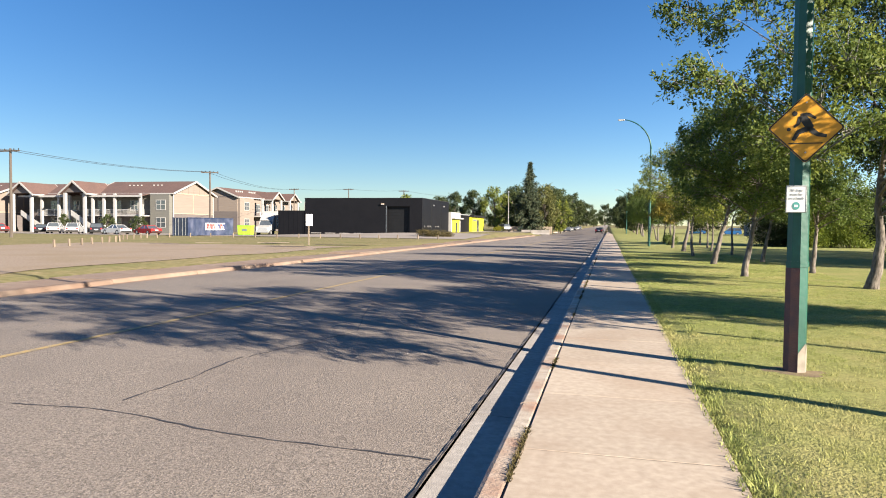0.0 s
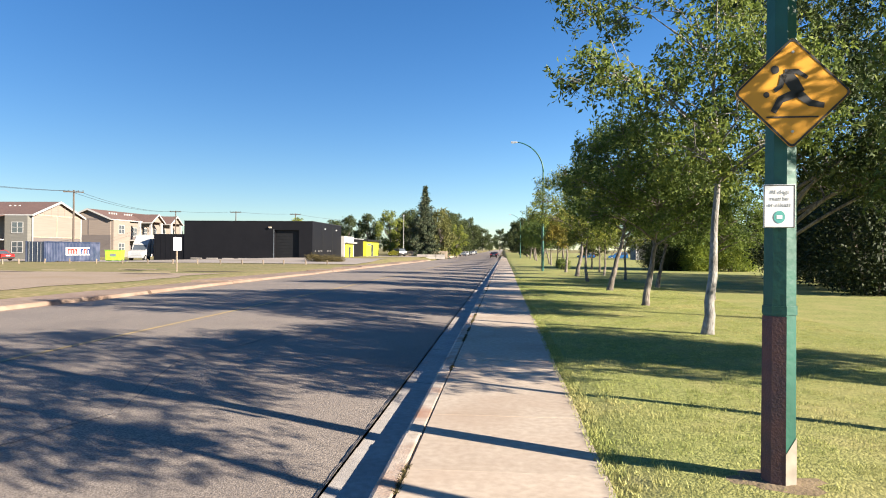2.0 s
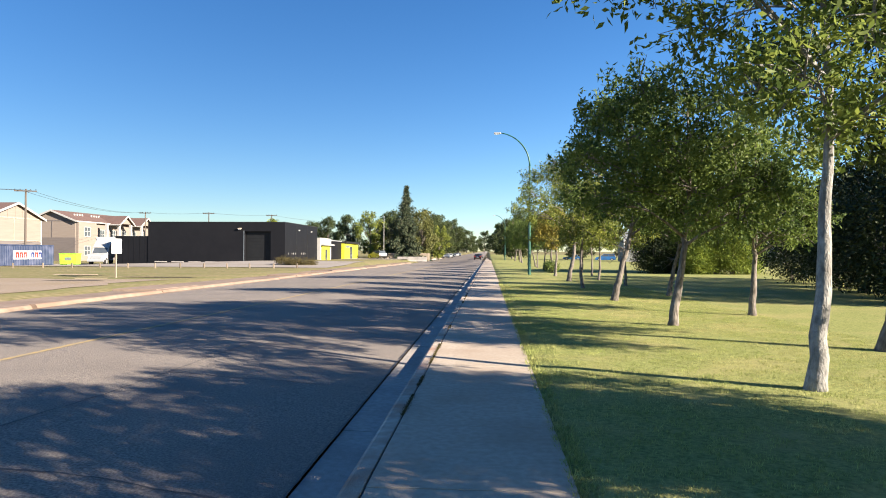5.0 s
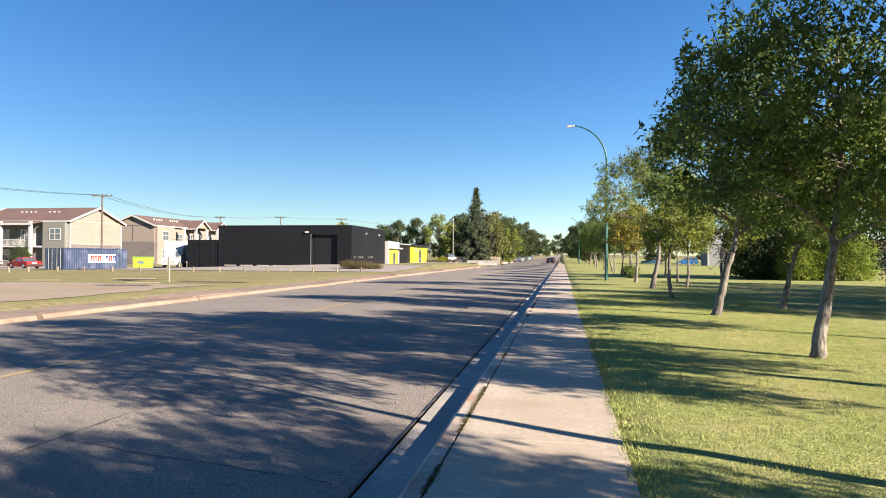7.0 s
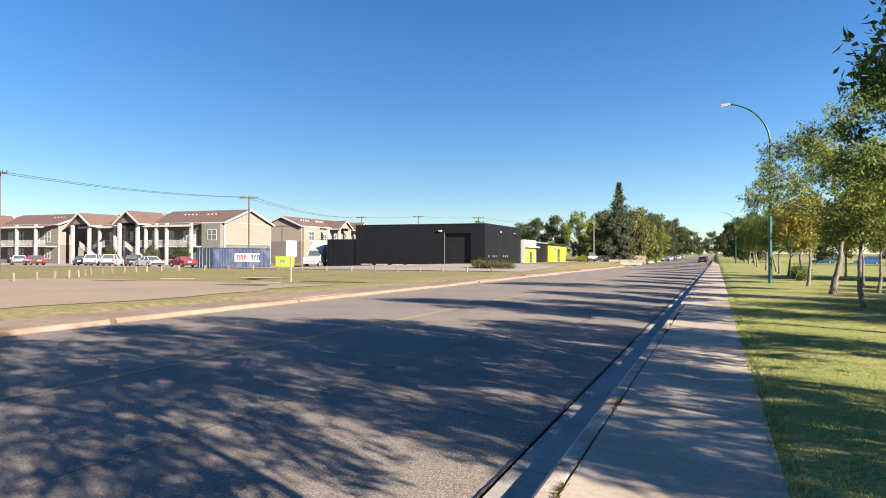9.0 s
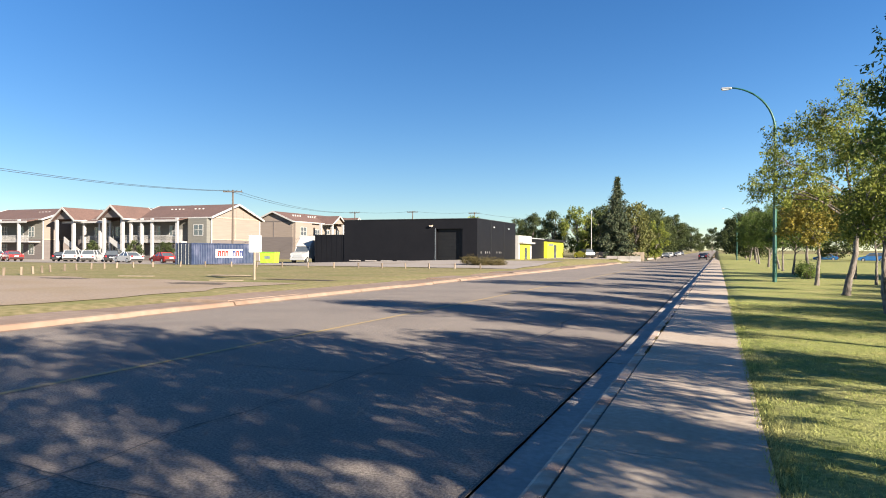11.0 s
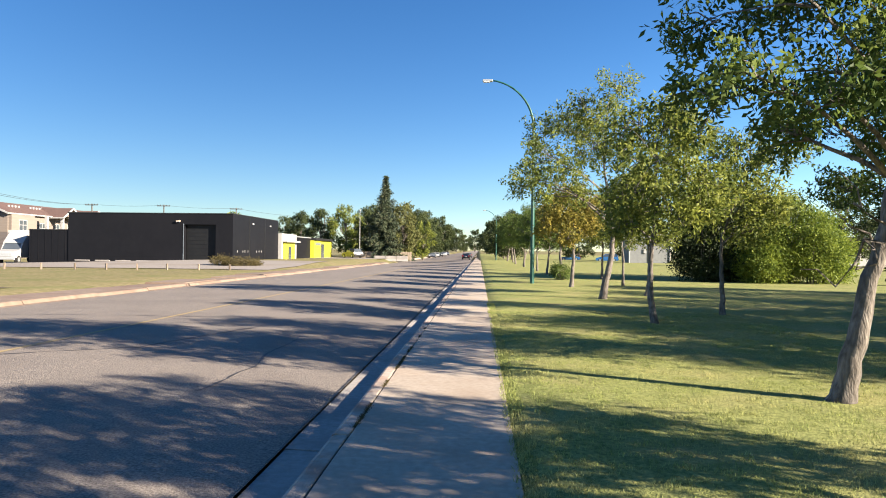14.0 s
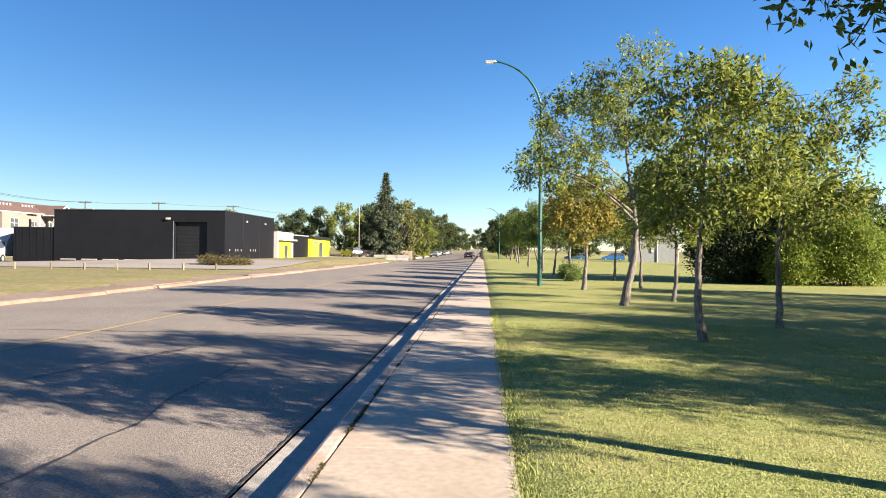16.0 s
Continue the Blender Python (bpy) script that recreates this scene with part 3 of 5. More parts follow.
lime = thing("lime_building", "low lime yellow shopfront with a dark roof edge", "building")
part("body", Mesh().box(-40, 138.1, -0.2, -27.6, 152, 3.6), LIME, lime)
part("roof_edge", Mesh().box(-40.2, 138.05, 3.603, -27.2, 152.2, 4.0), SIGN_BLACK, lime)
part("window", Mesh().box(-27.59, 143.3, 0.5, -27.5, 145.3, 3.0), GLASS_DARK, lime)
for i in range(5):
    part("sign_bar", Mesh().box(-27.59, 139.2 + i * 0.75, 2.75, -27.52, 139.75 + i * 0.75, 3.15), SIGN_GREY, lime)

# concrete wheel stops along the building front
for i in range(6):
    tagged(part("wheel_stop", Mesh().box(-47 + i * 2.5, 100.6, left_z(-40, 100) - 0.02, -45.2 + i * 2.5, 100.8, left_z(-40, 100) + 0.12, 0.04), GUTTER), "low grey concrete wheel stop on gravel", "wheel stop", "wheel stops by the building")


# ---------------------------------------------------------------- apartment houses
def window_unit(parent, x, y, z, w, h, face, depth=0.06):
    """A two-light window with frame, mullion and sill; face is the wall's outward axis."""
    def bx(a0, a1, z0, z1, d0, d1):
        if face == "y-":
            return Mesh().box(x + a0, y - d1, z + z0, x + a1, y - d0, z + z1)
        return Mesh().box(x + d0, y + a0, z + z0, x + d1, y + a1, z + z1)
    win = part("window", bx(-w / 2, w / 2, 0, h, 0.002, 0.03), GLASS_DARK, parent)
    fr = bx(-w / 2 - 0.1, w / 2 + 0.1, h, h + 0.12, 0.002, depth)
    for a0, a1, z0, z1 in ((-w / 2 - 0.1, w / 2 + 0.1, -0.12, 0), (-w / 2 - 0.1, -w / 2, 0, h), (w / 2, w / 2 + 0.1, 0, h), (-0.05, 0.05, 0, h), (-w / 2, -0.06, h * 0.5, h * 0.55), (0.06, w / 2, h * 0.5, h * 0.55)):
        b = bx(a0, a1, z0, z1, 0.031 if a1 - a0 < w and z1 - z0 < h * 0.2 and a0 > -w / 2 - 0.05 else 0.002, depth)
        fr.add(b.v, b.f)
    part("window_frame", fr, WHITE_PAINT, win)
    return win


def gable_roof(parent, ax, lo, hi, c, half, eave, peak, over=0.5, label=""):
    """Two shingled slopes along an axis, with white fascia boards at the ends."""
    t = 0.18
    k = (peak - eave) / half
    e = half + over
    poly = [(c - e, eave - k * over), (c, peak), (c + e, eave - k * over), (c + e, eave - k * over + t), (c, peak + t), (c - e, eave - k * over + t)]
    roof = part("roof", Mesh().prism(poly, ax, lo - over, hi + over), SHINGLE, parent, label)
    fascia = [(c - e - 0.05, eave - k * over - 0.12), (c, peak - 0.14), (c + e + 0.05, eave - k * over - 0.12), (c + e + 0.05, eave - k * over + t + 0.04), (c, peak + t + 0.05), (c - e - 0.05, eave - k * over + t + 0.04)]
    for p in (lo - over - 0.12, hi + over + 0.002):
        part("fascia", Mesh().prism(fascia, ax, p, p + 0.118), WHITE_PAINT, roof)
    for s in (-1, 1):
        a = c + s * (e + 0.06)
        g = (min(a, a - s * 0.1), max(a, a - s * 0.1))
        z = eave - k * over
        part("gutter", Mesh().prism([(g[0] + s * 0.12, z - 0.05), (g[1] + s * 0.12, z - 0.05), (g[1] + s * 0.12, z + t), (g[0] + s * 0.12, z + t)], ax, lo - over, hi + over), WHITE_PAINT, roof)
    return roof


def roof_vents(parent, xs, y, z, axis="x"):
    for x in xs:
        v = Mesh().box(x - 0.14, y - 0.14, z - 0.3, x + 0.14, y + 0.14, z + 0.45, 0.03) if axis == "x" else Mesh().box(y - 0.14, x - 0.14, z - 0.3, y + 0.14, x + 0.14, z + 0.45, 0.03)
        part("roof_vent", v, WHITE_PAINT, parent)


def balcony(parent, x0, x1, y0, y1, z, posts, eave):
    """A railed balcony on the south front, with full-height square posts."""
    deck = part("balcony", Mesh().box(x0, y0, z - 0.22, x1, y1, z), WHITE_PAINT, parent)
    rail = Mesh().box(x0, y0, z + 0.95, x1, y0 + 0.07, z + 1.05).box(x0, y0, z + 0.08, x1, y0 + 0.06, z + 0.15)
    n = int((x1 - x0) / 0.22)
    for i in range(n + 1):
        x = x0 + (x1 - x0 - 0.04) * i / n
        rail.box(x, y0 + 0.01, z + 0.151, x + 0.04, y0 + 0.05, z + 0.949)
    part("railing", rail, WHITE_PAINT, deck, "white picket balcony railing")
    for px in posts:
        part("post", Mesh().box(px - 0.22, y0 - 0.46, -0.25 + left_z(px, y0), px + 0.22, y0 - 0.02, eave, 0.02), WHITE_PAINT, parent)


def stair(parent, x0, x1, y, z0, z1):
    """An outside stair along the front, with a solid white balustrade."""
    n = 14
    st = Mesh()
    for i in range(n):
        a, b = x0 + (x1 - x0) * i / n, x0 + (x1 - x0) * (i + 1) / n
        st.box(min(a, b), y, z0 + (z1 - z0) * i / n, max(a, b), y + 1.1, z0 + (z1 - z0) * (i + 1) / n)
    s = part("stair", st, WHITE_PAINT, parent)
    part("balustrade", Mesh().prism([(x0, z0), (x1, z1), (x1, z1 + 1.0), (x0, z0 + 1.0)], "y", y - 0.1, y - 0.02), WHITE_PAINT, s)


def apartment(label, x0, x1, y0, y1, base, eave, peak, end_cols, porch):
    """A two-storey house with its ridge along x, a balcony front to the south and a plain gable end to the east."""
    c, half = (y0 + y1) / 2, (y1 - y0) / 2
    ap = thing("apartment_building", label, "apartment building", "two-storey apartment houses")
    mid = base + 3.75
    part("wall", Mesh().box(x0, y0, base - 0.4, x1, y1, mid), end_cols[0], ap, "taupe lower siding")
    # upper walls take the darker sage that carries the porch shade
    part("wall", Mesh().box(x0 + 0.01, y0 + 0.01, mid + 0.001, x1 - 0.01, y1 - 0.01, eave), end_cols[1], ap, "sage upper storey siding with porch shade in its colour")
    part("end_siding", Mesh().box(x1 - 0.009, y0 + 0.02, mid + 0.01, x1 - 0.001, y1 - 0.02, eave), end_cols[2], ap, "cream end siding")
    k = (peak - eave) / half
    part("porch_roof", Mesh().prism([(y0 - 0.45, eave - k * 0.5 + 0.02), (y0 - 0.45, eave - k * 0.5 + 0.17), (y0 - 2.9, eave - k * 0.5 - 0.35), (y0 - 2.9, eave - k * 0.5 - 0.5)], "x", x0 + 0.2, porch), SHINGLE, ap)
    part("porch_fascia", Mesh().box(x0 + 0.2, y0 - 3.0, eave - k * 0.5 - 0.65, porch, y0 - 2.902, eave - k * 0.5 - 0.3), WHITE_PAINT, ap)
    part("gable", Mesh().prism([(y0 + 0.01, eave + 0.001), (y1 - 0.01, eave + 0.001), (c, peak - 0.02)], "x", x0 + 0.02, x1 - 0.02), end_cols[2], ap)
    part("band", Mesh().box(x1 + 0.002, y0, eave - 0.1, x1 + 0.05, y1, eave + 0.1), WOOD, ap, "tan trim band")
    part("band", Mesh().box(x1 + 0.002, y0, mid - 0.08, x1 + 0.05, y1, mid + 0.08), WOOD, ap)
    part("band", Mesh().box(x1 + 0.002, c - 0.4, mid + 0.081, x1 + 0.045, c - 0.25, eave - 0.101), WOOD, ap)
    for y in (y0, y1 - 0.22):
        part("corner_board", Mesh().box(x1 + 0.002, y, base - 0.3, x1 + 0.06, y + 0.22, eave - 0.11), WHITE_PAINT, ap)
    for i in range(7):
        yy = y0 + 1.2 + i * (y1 - y0 - 2.4) / 6
        h = (peak - eave) * (1 - abs(yy - c) / half) - 0.35
        if h > 0.2:
            part("gable_batten", Mesh().box(x1 - 0.018, yy - 0.05, eave + 0.12, x1 + 0.03, yy + 0.05, eave + h), end_cols[2], ap)
    gable_roof(ap, "x", x0, x1, c, half, eave, peak)
    return ap, mid, c, half


A_BASE, A_EAVE, A_PEAK = -0.25, 7.3, 9.75
ap1, mid, c, half = apartment("two-storey apartment house, cream gable, brown shingles, white porch posts", -96.5, -78.75, 108.5, 121.6, A_BASE, A_EAVE, A_PEAK, (TAUPE, SAGE_SHADED, CREAM), -83.2)
part("bay", Mesh().box(-83.0, 107.6, -0.5, -78.9, 108.49, A_EAVE - 0.3), SAGE_SHADED, ap1, "sage green bay")
for z in (0.9, 4.2):
    window_unit(ap1, -80.7, 107.6, z, 1.9, 1.7, "y-")
balcony(ap1, -96.3, -83.2, 106.2, 108.48, 3.1, (-83.8, -89.4, -91.8, -94.3), A_EAVE - 0.2)
for x in (-94.6, -90.9, -87.2):
    window_unit(ap1, x, 108.5, 4.0, 1.5, 1.8, "y-")
    window_unit(ap1, x, 108.5, 0.7, 1.5, 1.8, "y-")
part("door", Mesh().box(-89.4, 108.4, -0.2, -88.5, 108.498, 2.0), SAGE_SHADED, ap1)
part("door", Mesh().box(-86.0, 108.4, 3.1, -85.1, 108.498, 5.2), WHITE_PAINT, ap1)
gable_roof(ap1, "y", 104.6, 112, -97.2, 2.6, A_EAVE, 9.3)
part("porch_gable", Mesh().prism([(-99.6, A_EAVE), (-94.8, A_EAVE), (-97.2, 9.15)], "y", 104.7, 104.9), TAUPE, ap1)
for x in (-99.4, -95.0):
    part("post", Mesh().box(x - 0.25, 104.5, -0.5, x + 0.25, 105.0, A_EAVE - 0.1, 0.02), WHITE_PAINT, ap1)
stair(ap1, -93.0, -98.5, 105.2, -0.2, 3.0)
roof_vents(ap1, [-84.2 - 0.9 * i for i in range(3)] + [-88.8 - 0.9 * i for i in range(4)], 112.6, 8.7)

ap2, _, _, _ = apartment("two-storey apartment house with brown roof, set back, white stairs", -112.5, -97.0, 109.5, 121.0, A_BASE, A_EAVE, 9.4, (TAUPE, SAGE_SHADED, SAGE_SHADED), -99.8)
balcony(ap2, -108.5, -100.2, 107.4, 109.48, 3.1, (-100.6, -103.2, -107.2), A_EAVE - 0.2)
for x in (-106.6, -103.3, -101.3):
    window_unit(ap2, x, 109.5, 4.0, 1.4, 1.8, "y-")
    window_unit(ap2, x, 109.5, 0.7, 1.4, 1.8, "y-")
gable_roof(ap2, "y", 105.4, 113, -110.2, 2.6, A_EAVE - 0.1, 9.2)
part("porch_gable", Mesh().prism([(-112.6, A_EAVE - 0.1), (-107.8, A_EAVE - 0.1), (-110.2, 9.05)], "y", 105.5, 105.7), TAUPE, ap2)
for x in (-112.4, -108.0):
    part("post", Mesh().box(x - 0.25, 105.3, -0.5, x + 0.25, 105.8, A_EAVE - 0.2, 0.02), WHITE_PAINT, ap2)
stair(ap2, -105.5, -111.0, 106.0, -0.2, 3.0)
roof_vents(ap2, [-98.6 - 0.8 * i for i in range(4)], 112.0, 8.4)

ap3, _, _, _ = apartment("two-storey apartment house, cream gable end, white balconies", -134, -115.5, 105.0, 117.5, A_BASE, A_EAVE, 9.5, (TAUPE, SAGE_SHADED, CREAM), -115.8)
balcony(ap3, -131.5, -116.0, 102.6, 104.98, 3.1, (-118.2, -123.5, -129.2), A_EAVE - 0.2)
for x in (-129, -126, -121.5, -118.5):
    window_unit(ap3, x, 105.0, 4.0, 1.4, 1.8, "y-")
    window_unit(ap3, x, 105.0, 0.7, 1.4, 1.8, "y-")
gable_roof(ap3, "y", 101.0, 108, -134, 2.8, A_EAVE, 9.2)
part("porch_gable", Mesh().prism([(-136.5, A_EAVE), (-131.5, A_EAVE), (-134, 9.05)], "y", 101.1, 101.3), TAUPE, ap3)
for x in (-136.2, -131.8):
    part("post", Mesh().box(x - 0.25, 100.9, -0.5, x + 0.25, 101.4, A_EAVE - 0.1, 0.02), WHITE_PAINT, ap3)
roof_vents(ap3, [-119 - 0.9 * i for i in range(4)], 109.0, 8.5)
ap4, _, _, _ = apartment("far two-storey apartment house with brown roof", -158, -138, 104, 116, A_BASE, A_EAVE, 9.5, (TAUPE, SAGE_SHADED, CREAM), -138.5)
balcony(ap4, -157, -139, 101.8, 103.98, 3.1, (-140, -146, -152), A_EAVE - 0.2)

# the house behind, whose gable faces the camera side and whose long front faces the street
ap5 = thing("apartment_building", "two-storey apartment house, shaded taupe gable, white balcony front", "apartment building", "two-storey apartment houses")
GX0, GX1, GY0, GY1, GE, GP = -94.4, -84.4, 140.0, 172.0, 8.1, 10.15
gc = (GX0 + GX1) / 2
part("wall", Mesh().box(GX0, GY0, -0.6, GX1, GY1, 4.6), TAUPE, ap5, "dark taupe lower siding")
part("wall", Mesh().box(GX0 + 0.01, GY0 + 0.01, 4.601, GX1 - 0.01, GY1 - 0.01, GE), CREAM, ap5, "grey beige upper siding")
part("gable", Mesh().prism([(GX0 + 0.01, GE + 0.001), (GX1 - 0.01, GE + 0.001), (gc, GP - 0.02)], "y", GY0 + 0.02, GY1 - 0.02), CREAM, ap5)
gable_roof(ap5, "y", GY0, GY1, gc, (GX1 - GX0) / 2, GE, GP)
part("band", Mesh().box(gc - 0.1, GY0 - 0.05, 4.7, gc + 0.1, GY0 - 0.002, GE - 0.12), TAUPE, ap5)
part("band", Mesh().box(GX0, GY0 - 0.05, GE - 0.1, GX1, GY0 - 0.002, GE + 0.1), TAUPE, ap5)
part("front_bay", Mesh().box(GX1 + 0.002, GY0 + 0.2, -0.5, GX1 + 0.6, GY0 + 6.5, GE - 0.25), CREAM, ap5, "pale cream bay")
for z in (1.0, 5.0):
    window_unit(ap5, GX1 + 0.6, GY0 + 3.2, z, 2.0, 1.8, "x+")
deck5 = part("balcony", Mesh().box(GX1 + 0.002, GY0 + 6.6, 3.4, GX1 + 2.2, GY1, 3.7), WHITE_PAINT, ap5)
part("railing", Mesh().box(GX1 + 2.1, GY0 + 6.6, 3.75, GX1 + 2.2, GY1, 4.7), WHITE_PAINT, deck5)
for i in range(6):
    part("post", Mesh().box(GX1 + 2.21, GY0 + 7 + i * 4.8, -0.6, GX1 + 2.7, GY0 + 7.5 + i * 4.8, GE - 0.2), WHITE_PAINT, ap5)
    window_unit(ap5, GX1, GY0 + 9.5 + i * 4.4, 4.6, 1.6, 1.8, "x+")
for yy in (154.5, 163.5):
    gable_roof(ap5, "x", GX1 - 3, GX1 + 2.6, yy, 2.6, GE - 0.1, 9.7)
    part("porch_gable", Mesh().prism([(yy - 2.4, GE - 0.1), (yy + 2.4, GE - 0.1), (yy, 9.5)], "x", GX1 + 2.4, GX1 + 2.6), CREAM, ap5)
roof_vents(ap5, [GY0 + 4 + 0.9 * i for i in range(4)] + [GY0 + 10 + 0.9 * i for i in range(4)], gc + 2.2, 9.3, "y")

# pale backstop enclosure across the park
bs = thing("park_backstop", "pale grey fenced enclosure with white frame posts in the park", "backstop")
part("panel", Mesh().box(29.6, 152.0, 0, 37.2, 152.08, 4.6), GREY_CLAD, bs)
part("hood", Mesh().prism([(152.1, 4.6), (152.2, 4.6), (155.2, 6.7), (155.1, 6.7)], "x", 29.6, 37.2), GREY_CLAD, bs)
part("panel", Mesh().box(29.5, 152.1, 0, 29.58, 158, 4.6), GREY_CLAD, bs)
for x in (29.6, 33.4, 37.2):
    part("post", Mesh().tube([(x, 151.9, -0.1), (x, 151.9, 4.7)], 0.12, 8), WHITE_PAINT, bs)
part("rail", Mesh().tube([(29.6, 151.85, 4.6), (37.2, 151.85, 4.6)], 0.1, 8), WHITE_PAINT, bs)
part("notice", Mesh().box(32.3, 151.8, 2.0, 32.8, 151.9, 2.8), WHITE_PAINT, bs)
house = thing("far_house", "low pale bungalow beyond the park, dark roof", "house")
part("wall", Mesh().box(60, 150, 0, 84, 160, 3.2), WHITE_PAINT, house)
gable_roof(house, "x", 60, 84, 155, 5, 3.2, 5.4)
for x in (64, 70, 77):
    window_unit(house, x, 150, 1.2, 2.0, 1.2, "y-")


# ---------------------------------------------------------------- trees
def leaves_mesh(name, centres, rng, per, spread, length, width, material):
    """Clumps of small folded leaves round the centres."""
    c = np.repeat(np.asarray(centres), per, axis=0)
    n = len(c)
    p = c + rng.normal(size=(n, 3)) * spread * np.array([1, 1, 0.8])
    d = rng.normal(size=(n, 3)) * 0.8 + (p - c) / spread * 0.8 + np.array([0, 0, -0.3])
    d /= np.linalg.norm(d, axis=1)[:, None]
    u = np.cross(d, rng.normal(size=(n, 3)))
    u /= np.linalg.norm(u, axis=1)[:, None]
    w = np.cross(d, u)
    L = length * rng.uniform(0.7, 1.35, (n, 1))
    W = width * rng.uniform(0.7, 1.3, (n, 1))
    v = np.stack([p, p + d * L * 0.45 + u * W * 0.5 + w * W * 0.18, p + d * L, p + d * L * 0.45 - u * W * 0.5 + w * W * 0.18], 1).reshape(-1, 3)
    return quick_mesh(name, v, np.arange(n * 4).reshape(-1, 4), material)


def tree(name, label, seed, lobes, leaf, path, girth, dense=1.0, length=0.125, width=0.05, depth=1.0, group="", bare=0, shift=0.0, bark=BARK):
    """A broadleaf tree: a bent trunk along path, limbs into the lobes (x, z, radius) of the crown, twigs, and sprigs of narrow leaves.
    Each lobe has a twin behind and before the trunk, so that the crown is as deep as it is wide."""
    r, rng = random.Random(seed), np.random.default_rng(seed)
    root = thing(name, label, "tree", group)
    wood = Mesh()
    pts = [Vector(p) for p in path]
    fine = []
    for a, b in zip(pts, pts[1:]):
        fine += [a.lerp(b, k / 4) + Vector((r.uniform(-0.02, 0.02), r.uniform(-0.02, 0.02), 0)) for k in range(4)]
    fine.append(pts[-1])
    n = len(fine) - 1
    rad = [girth * (1.0 - 0.9 * (i / n) ** 0.9) * (1.28 if i == 0 else 1.08 if i == 1 else 1.0) for i in range(n + 1)]
    wood.tube(fine, rad, 12)
    sprigs, knots = [], []
    for x, z, q in lobes:
        for side in (-1, 1):
            c = Vector((x * r.uniform(0.85, 1.05), shift + side * depth * r.uniform(0.15, 1.25), z + r.uniform(-0.15, 0.15)))
            knots.append((c, q * r.uniform(0.82, 1.08)))
    fork = None
    for j, (c, q) in enumerate(knots):
        low = [i for i in range(n) if fine[i].z < c.z - 0.35 * (c - fine[i]).length and fine[i].z > 0.22 * fine[-1].z]
        k = max(low) if low else n // 3
        o, g = fine[k], min(rad[k] * 0.6, 0.03 + 0.02 * q)
        if j % 2 and fork.z < c.z:
            o, g = fork, g * 0.6
        mid = o.lerp(c, 0.5) + Vector((r.uniform(-0.12, 0.12), r.uniform(-0.12, 0.12), 0.12 * (c - o).length * r.uniform(0.2, 1)))
        fork = mid
        wood.tube([o, o.lerp(mid, 0.5) + Vector((0, 0, 0.04)), mid, mid.lerp(c, 0.5) + Vector((r.uniform(-0.08, 0.08), 0, 0.05)), c], [g, g * 0.85, g * 0.65, g * 0.45, 0.014], 6)
        for j in range(7):
            e = c + Vector((r.gauss(0, 1), r.gauss(0, 1), r.gauss(0.15, 1))).normalized() * q * r.uniform(0.6, 1.0)
            b = mid.lerp(c, r.uniform(0.4, 1.0))
            wood.tube([b, b.lerp(e, 0.5) + Vector((0, 0, 0.06)), e], [0.014, 0.009, 0.004], 4, False)
        count = int(66 * dense * q ** 2) + 10
        d = rng.normal(size=(count, 3))
        d /= np.linalg.norm(d, axis=1)[:, None]
        u = rng.uniform(0.12, 1.0, (count, 1)) ** 0.5 * (1 + 0.18 * rng.normal(size=(count, 1)))
        sprigs.append(np.array(c) + d * u * q * np.array([1.0, 1.0, 0.82]))
    for j in range(bare):
        a = fine[int(n * r.uniform(0.45, 0.8))]
        p = [a]
        for k in range(5):
            p.append(p[-1] + Vector((r.uniform(-0.32, 0.05), r.uniform(-0.25, 0.1), r.uniform(-0.28, 0.22))))
        wood.tube(p, [0.02, 0.017, 0.014, 0.011, 0.008, 0.004], 5)
    part("trunk", wood, bark, root, smooth=True)
    part("crown", sprig_leaves("crown", np.concatenate(sprigs), rng, 15, 0.115, length, width, leaf), leaf, root)
    return root


def sprig_leaves(name, centres, rng, per, spread, length, width, material):
    """Sprigs of narrow folded leaflets that fan from short twigs and hang a little; the whole sprig shares a direction."""
    m = len(centres)
    axis = rng.normal(size=(m, 3)) + np.array([0, 0, -0.15])
    axis /= np.linalg.norm(axis, axis=1)[:, None]
    c, ax = np.repeat(centres, per, axis=0), np.repeat(axis, per, axis=0)
    n = len(c)
    s = rng.uniform(-1, 1, (n, 1))
    p = c + ax * s * spread * 1.7 + rng.normal(size=(n, 3)) * spread * 0.45
    d = ax * 0.55 + rng.normal(size=(n, 3)) * 0.75 + np.array([0, 0, -0.28])
    d /= np.linalg.norm(d, axis=1)[:, None]
    u = np.cross(d, rng.normal(size=(n, 3)) * 0.6 + np.array([0.35, -0.2, 0.5]))
    u /= np.linalg.norm(u, axis=1)[:, None]
    w = np.cross(d, u)
    L = length * rng.uniform(0.65, 1.35, (n, 1))
    W = width * rng.uniform(0.7, 1.3, (n, 1))
    v = np.stack([p, p + d * L * 0.45 + u * W * 0.5 + w * W * 0.2, p + d * L, p + d * L * 0.45 - u * W * 0.5 + w * W * 0.2], 1).reshape(-1, 3)
    return quick_mesh(name, v, np.arange(n * 4).reshape(-1, 4), material)


GREEN_LABEL = "green-leaved ash tree with pale grey trunk on the lawn"
TURN_LABEL = "ash tree with yellowing leaves and grey trunk on the lawn"
ROW = "street trees on the lawn"
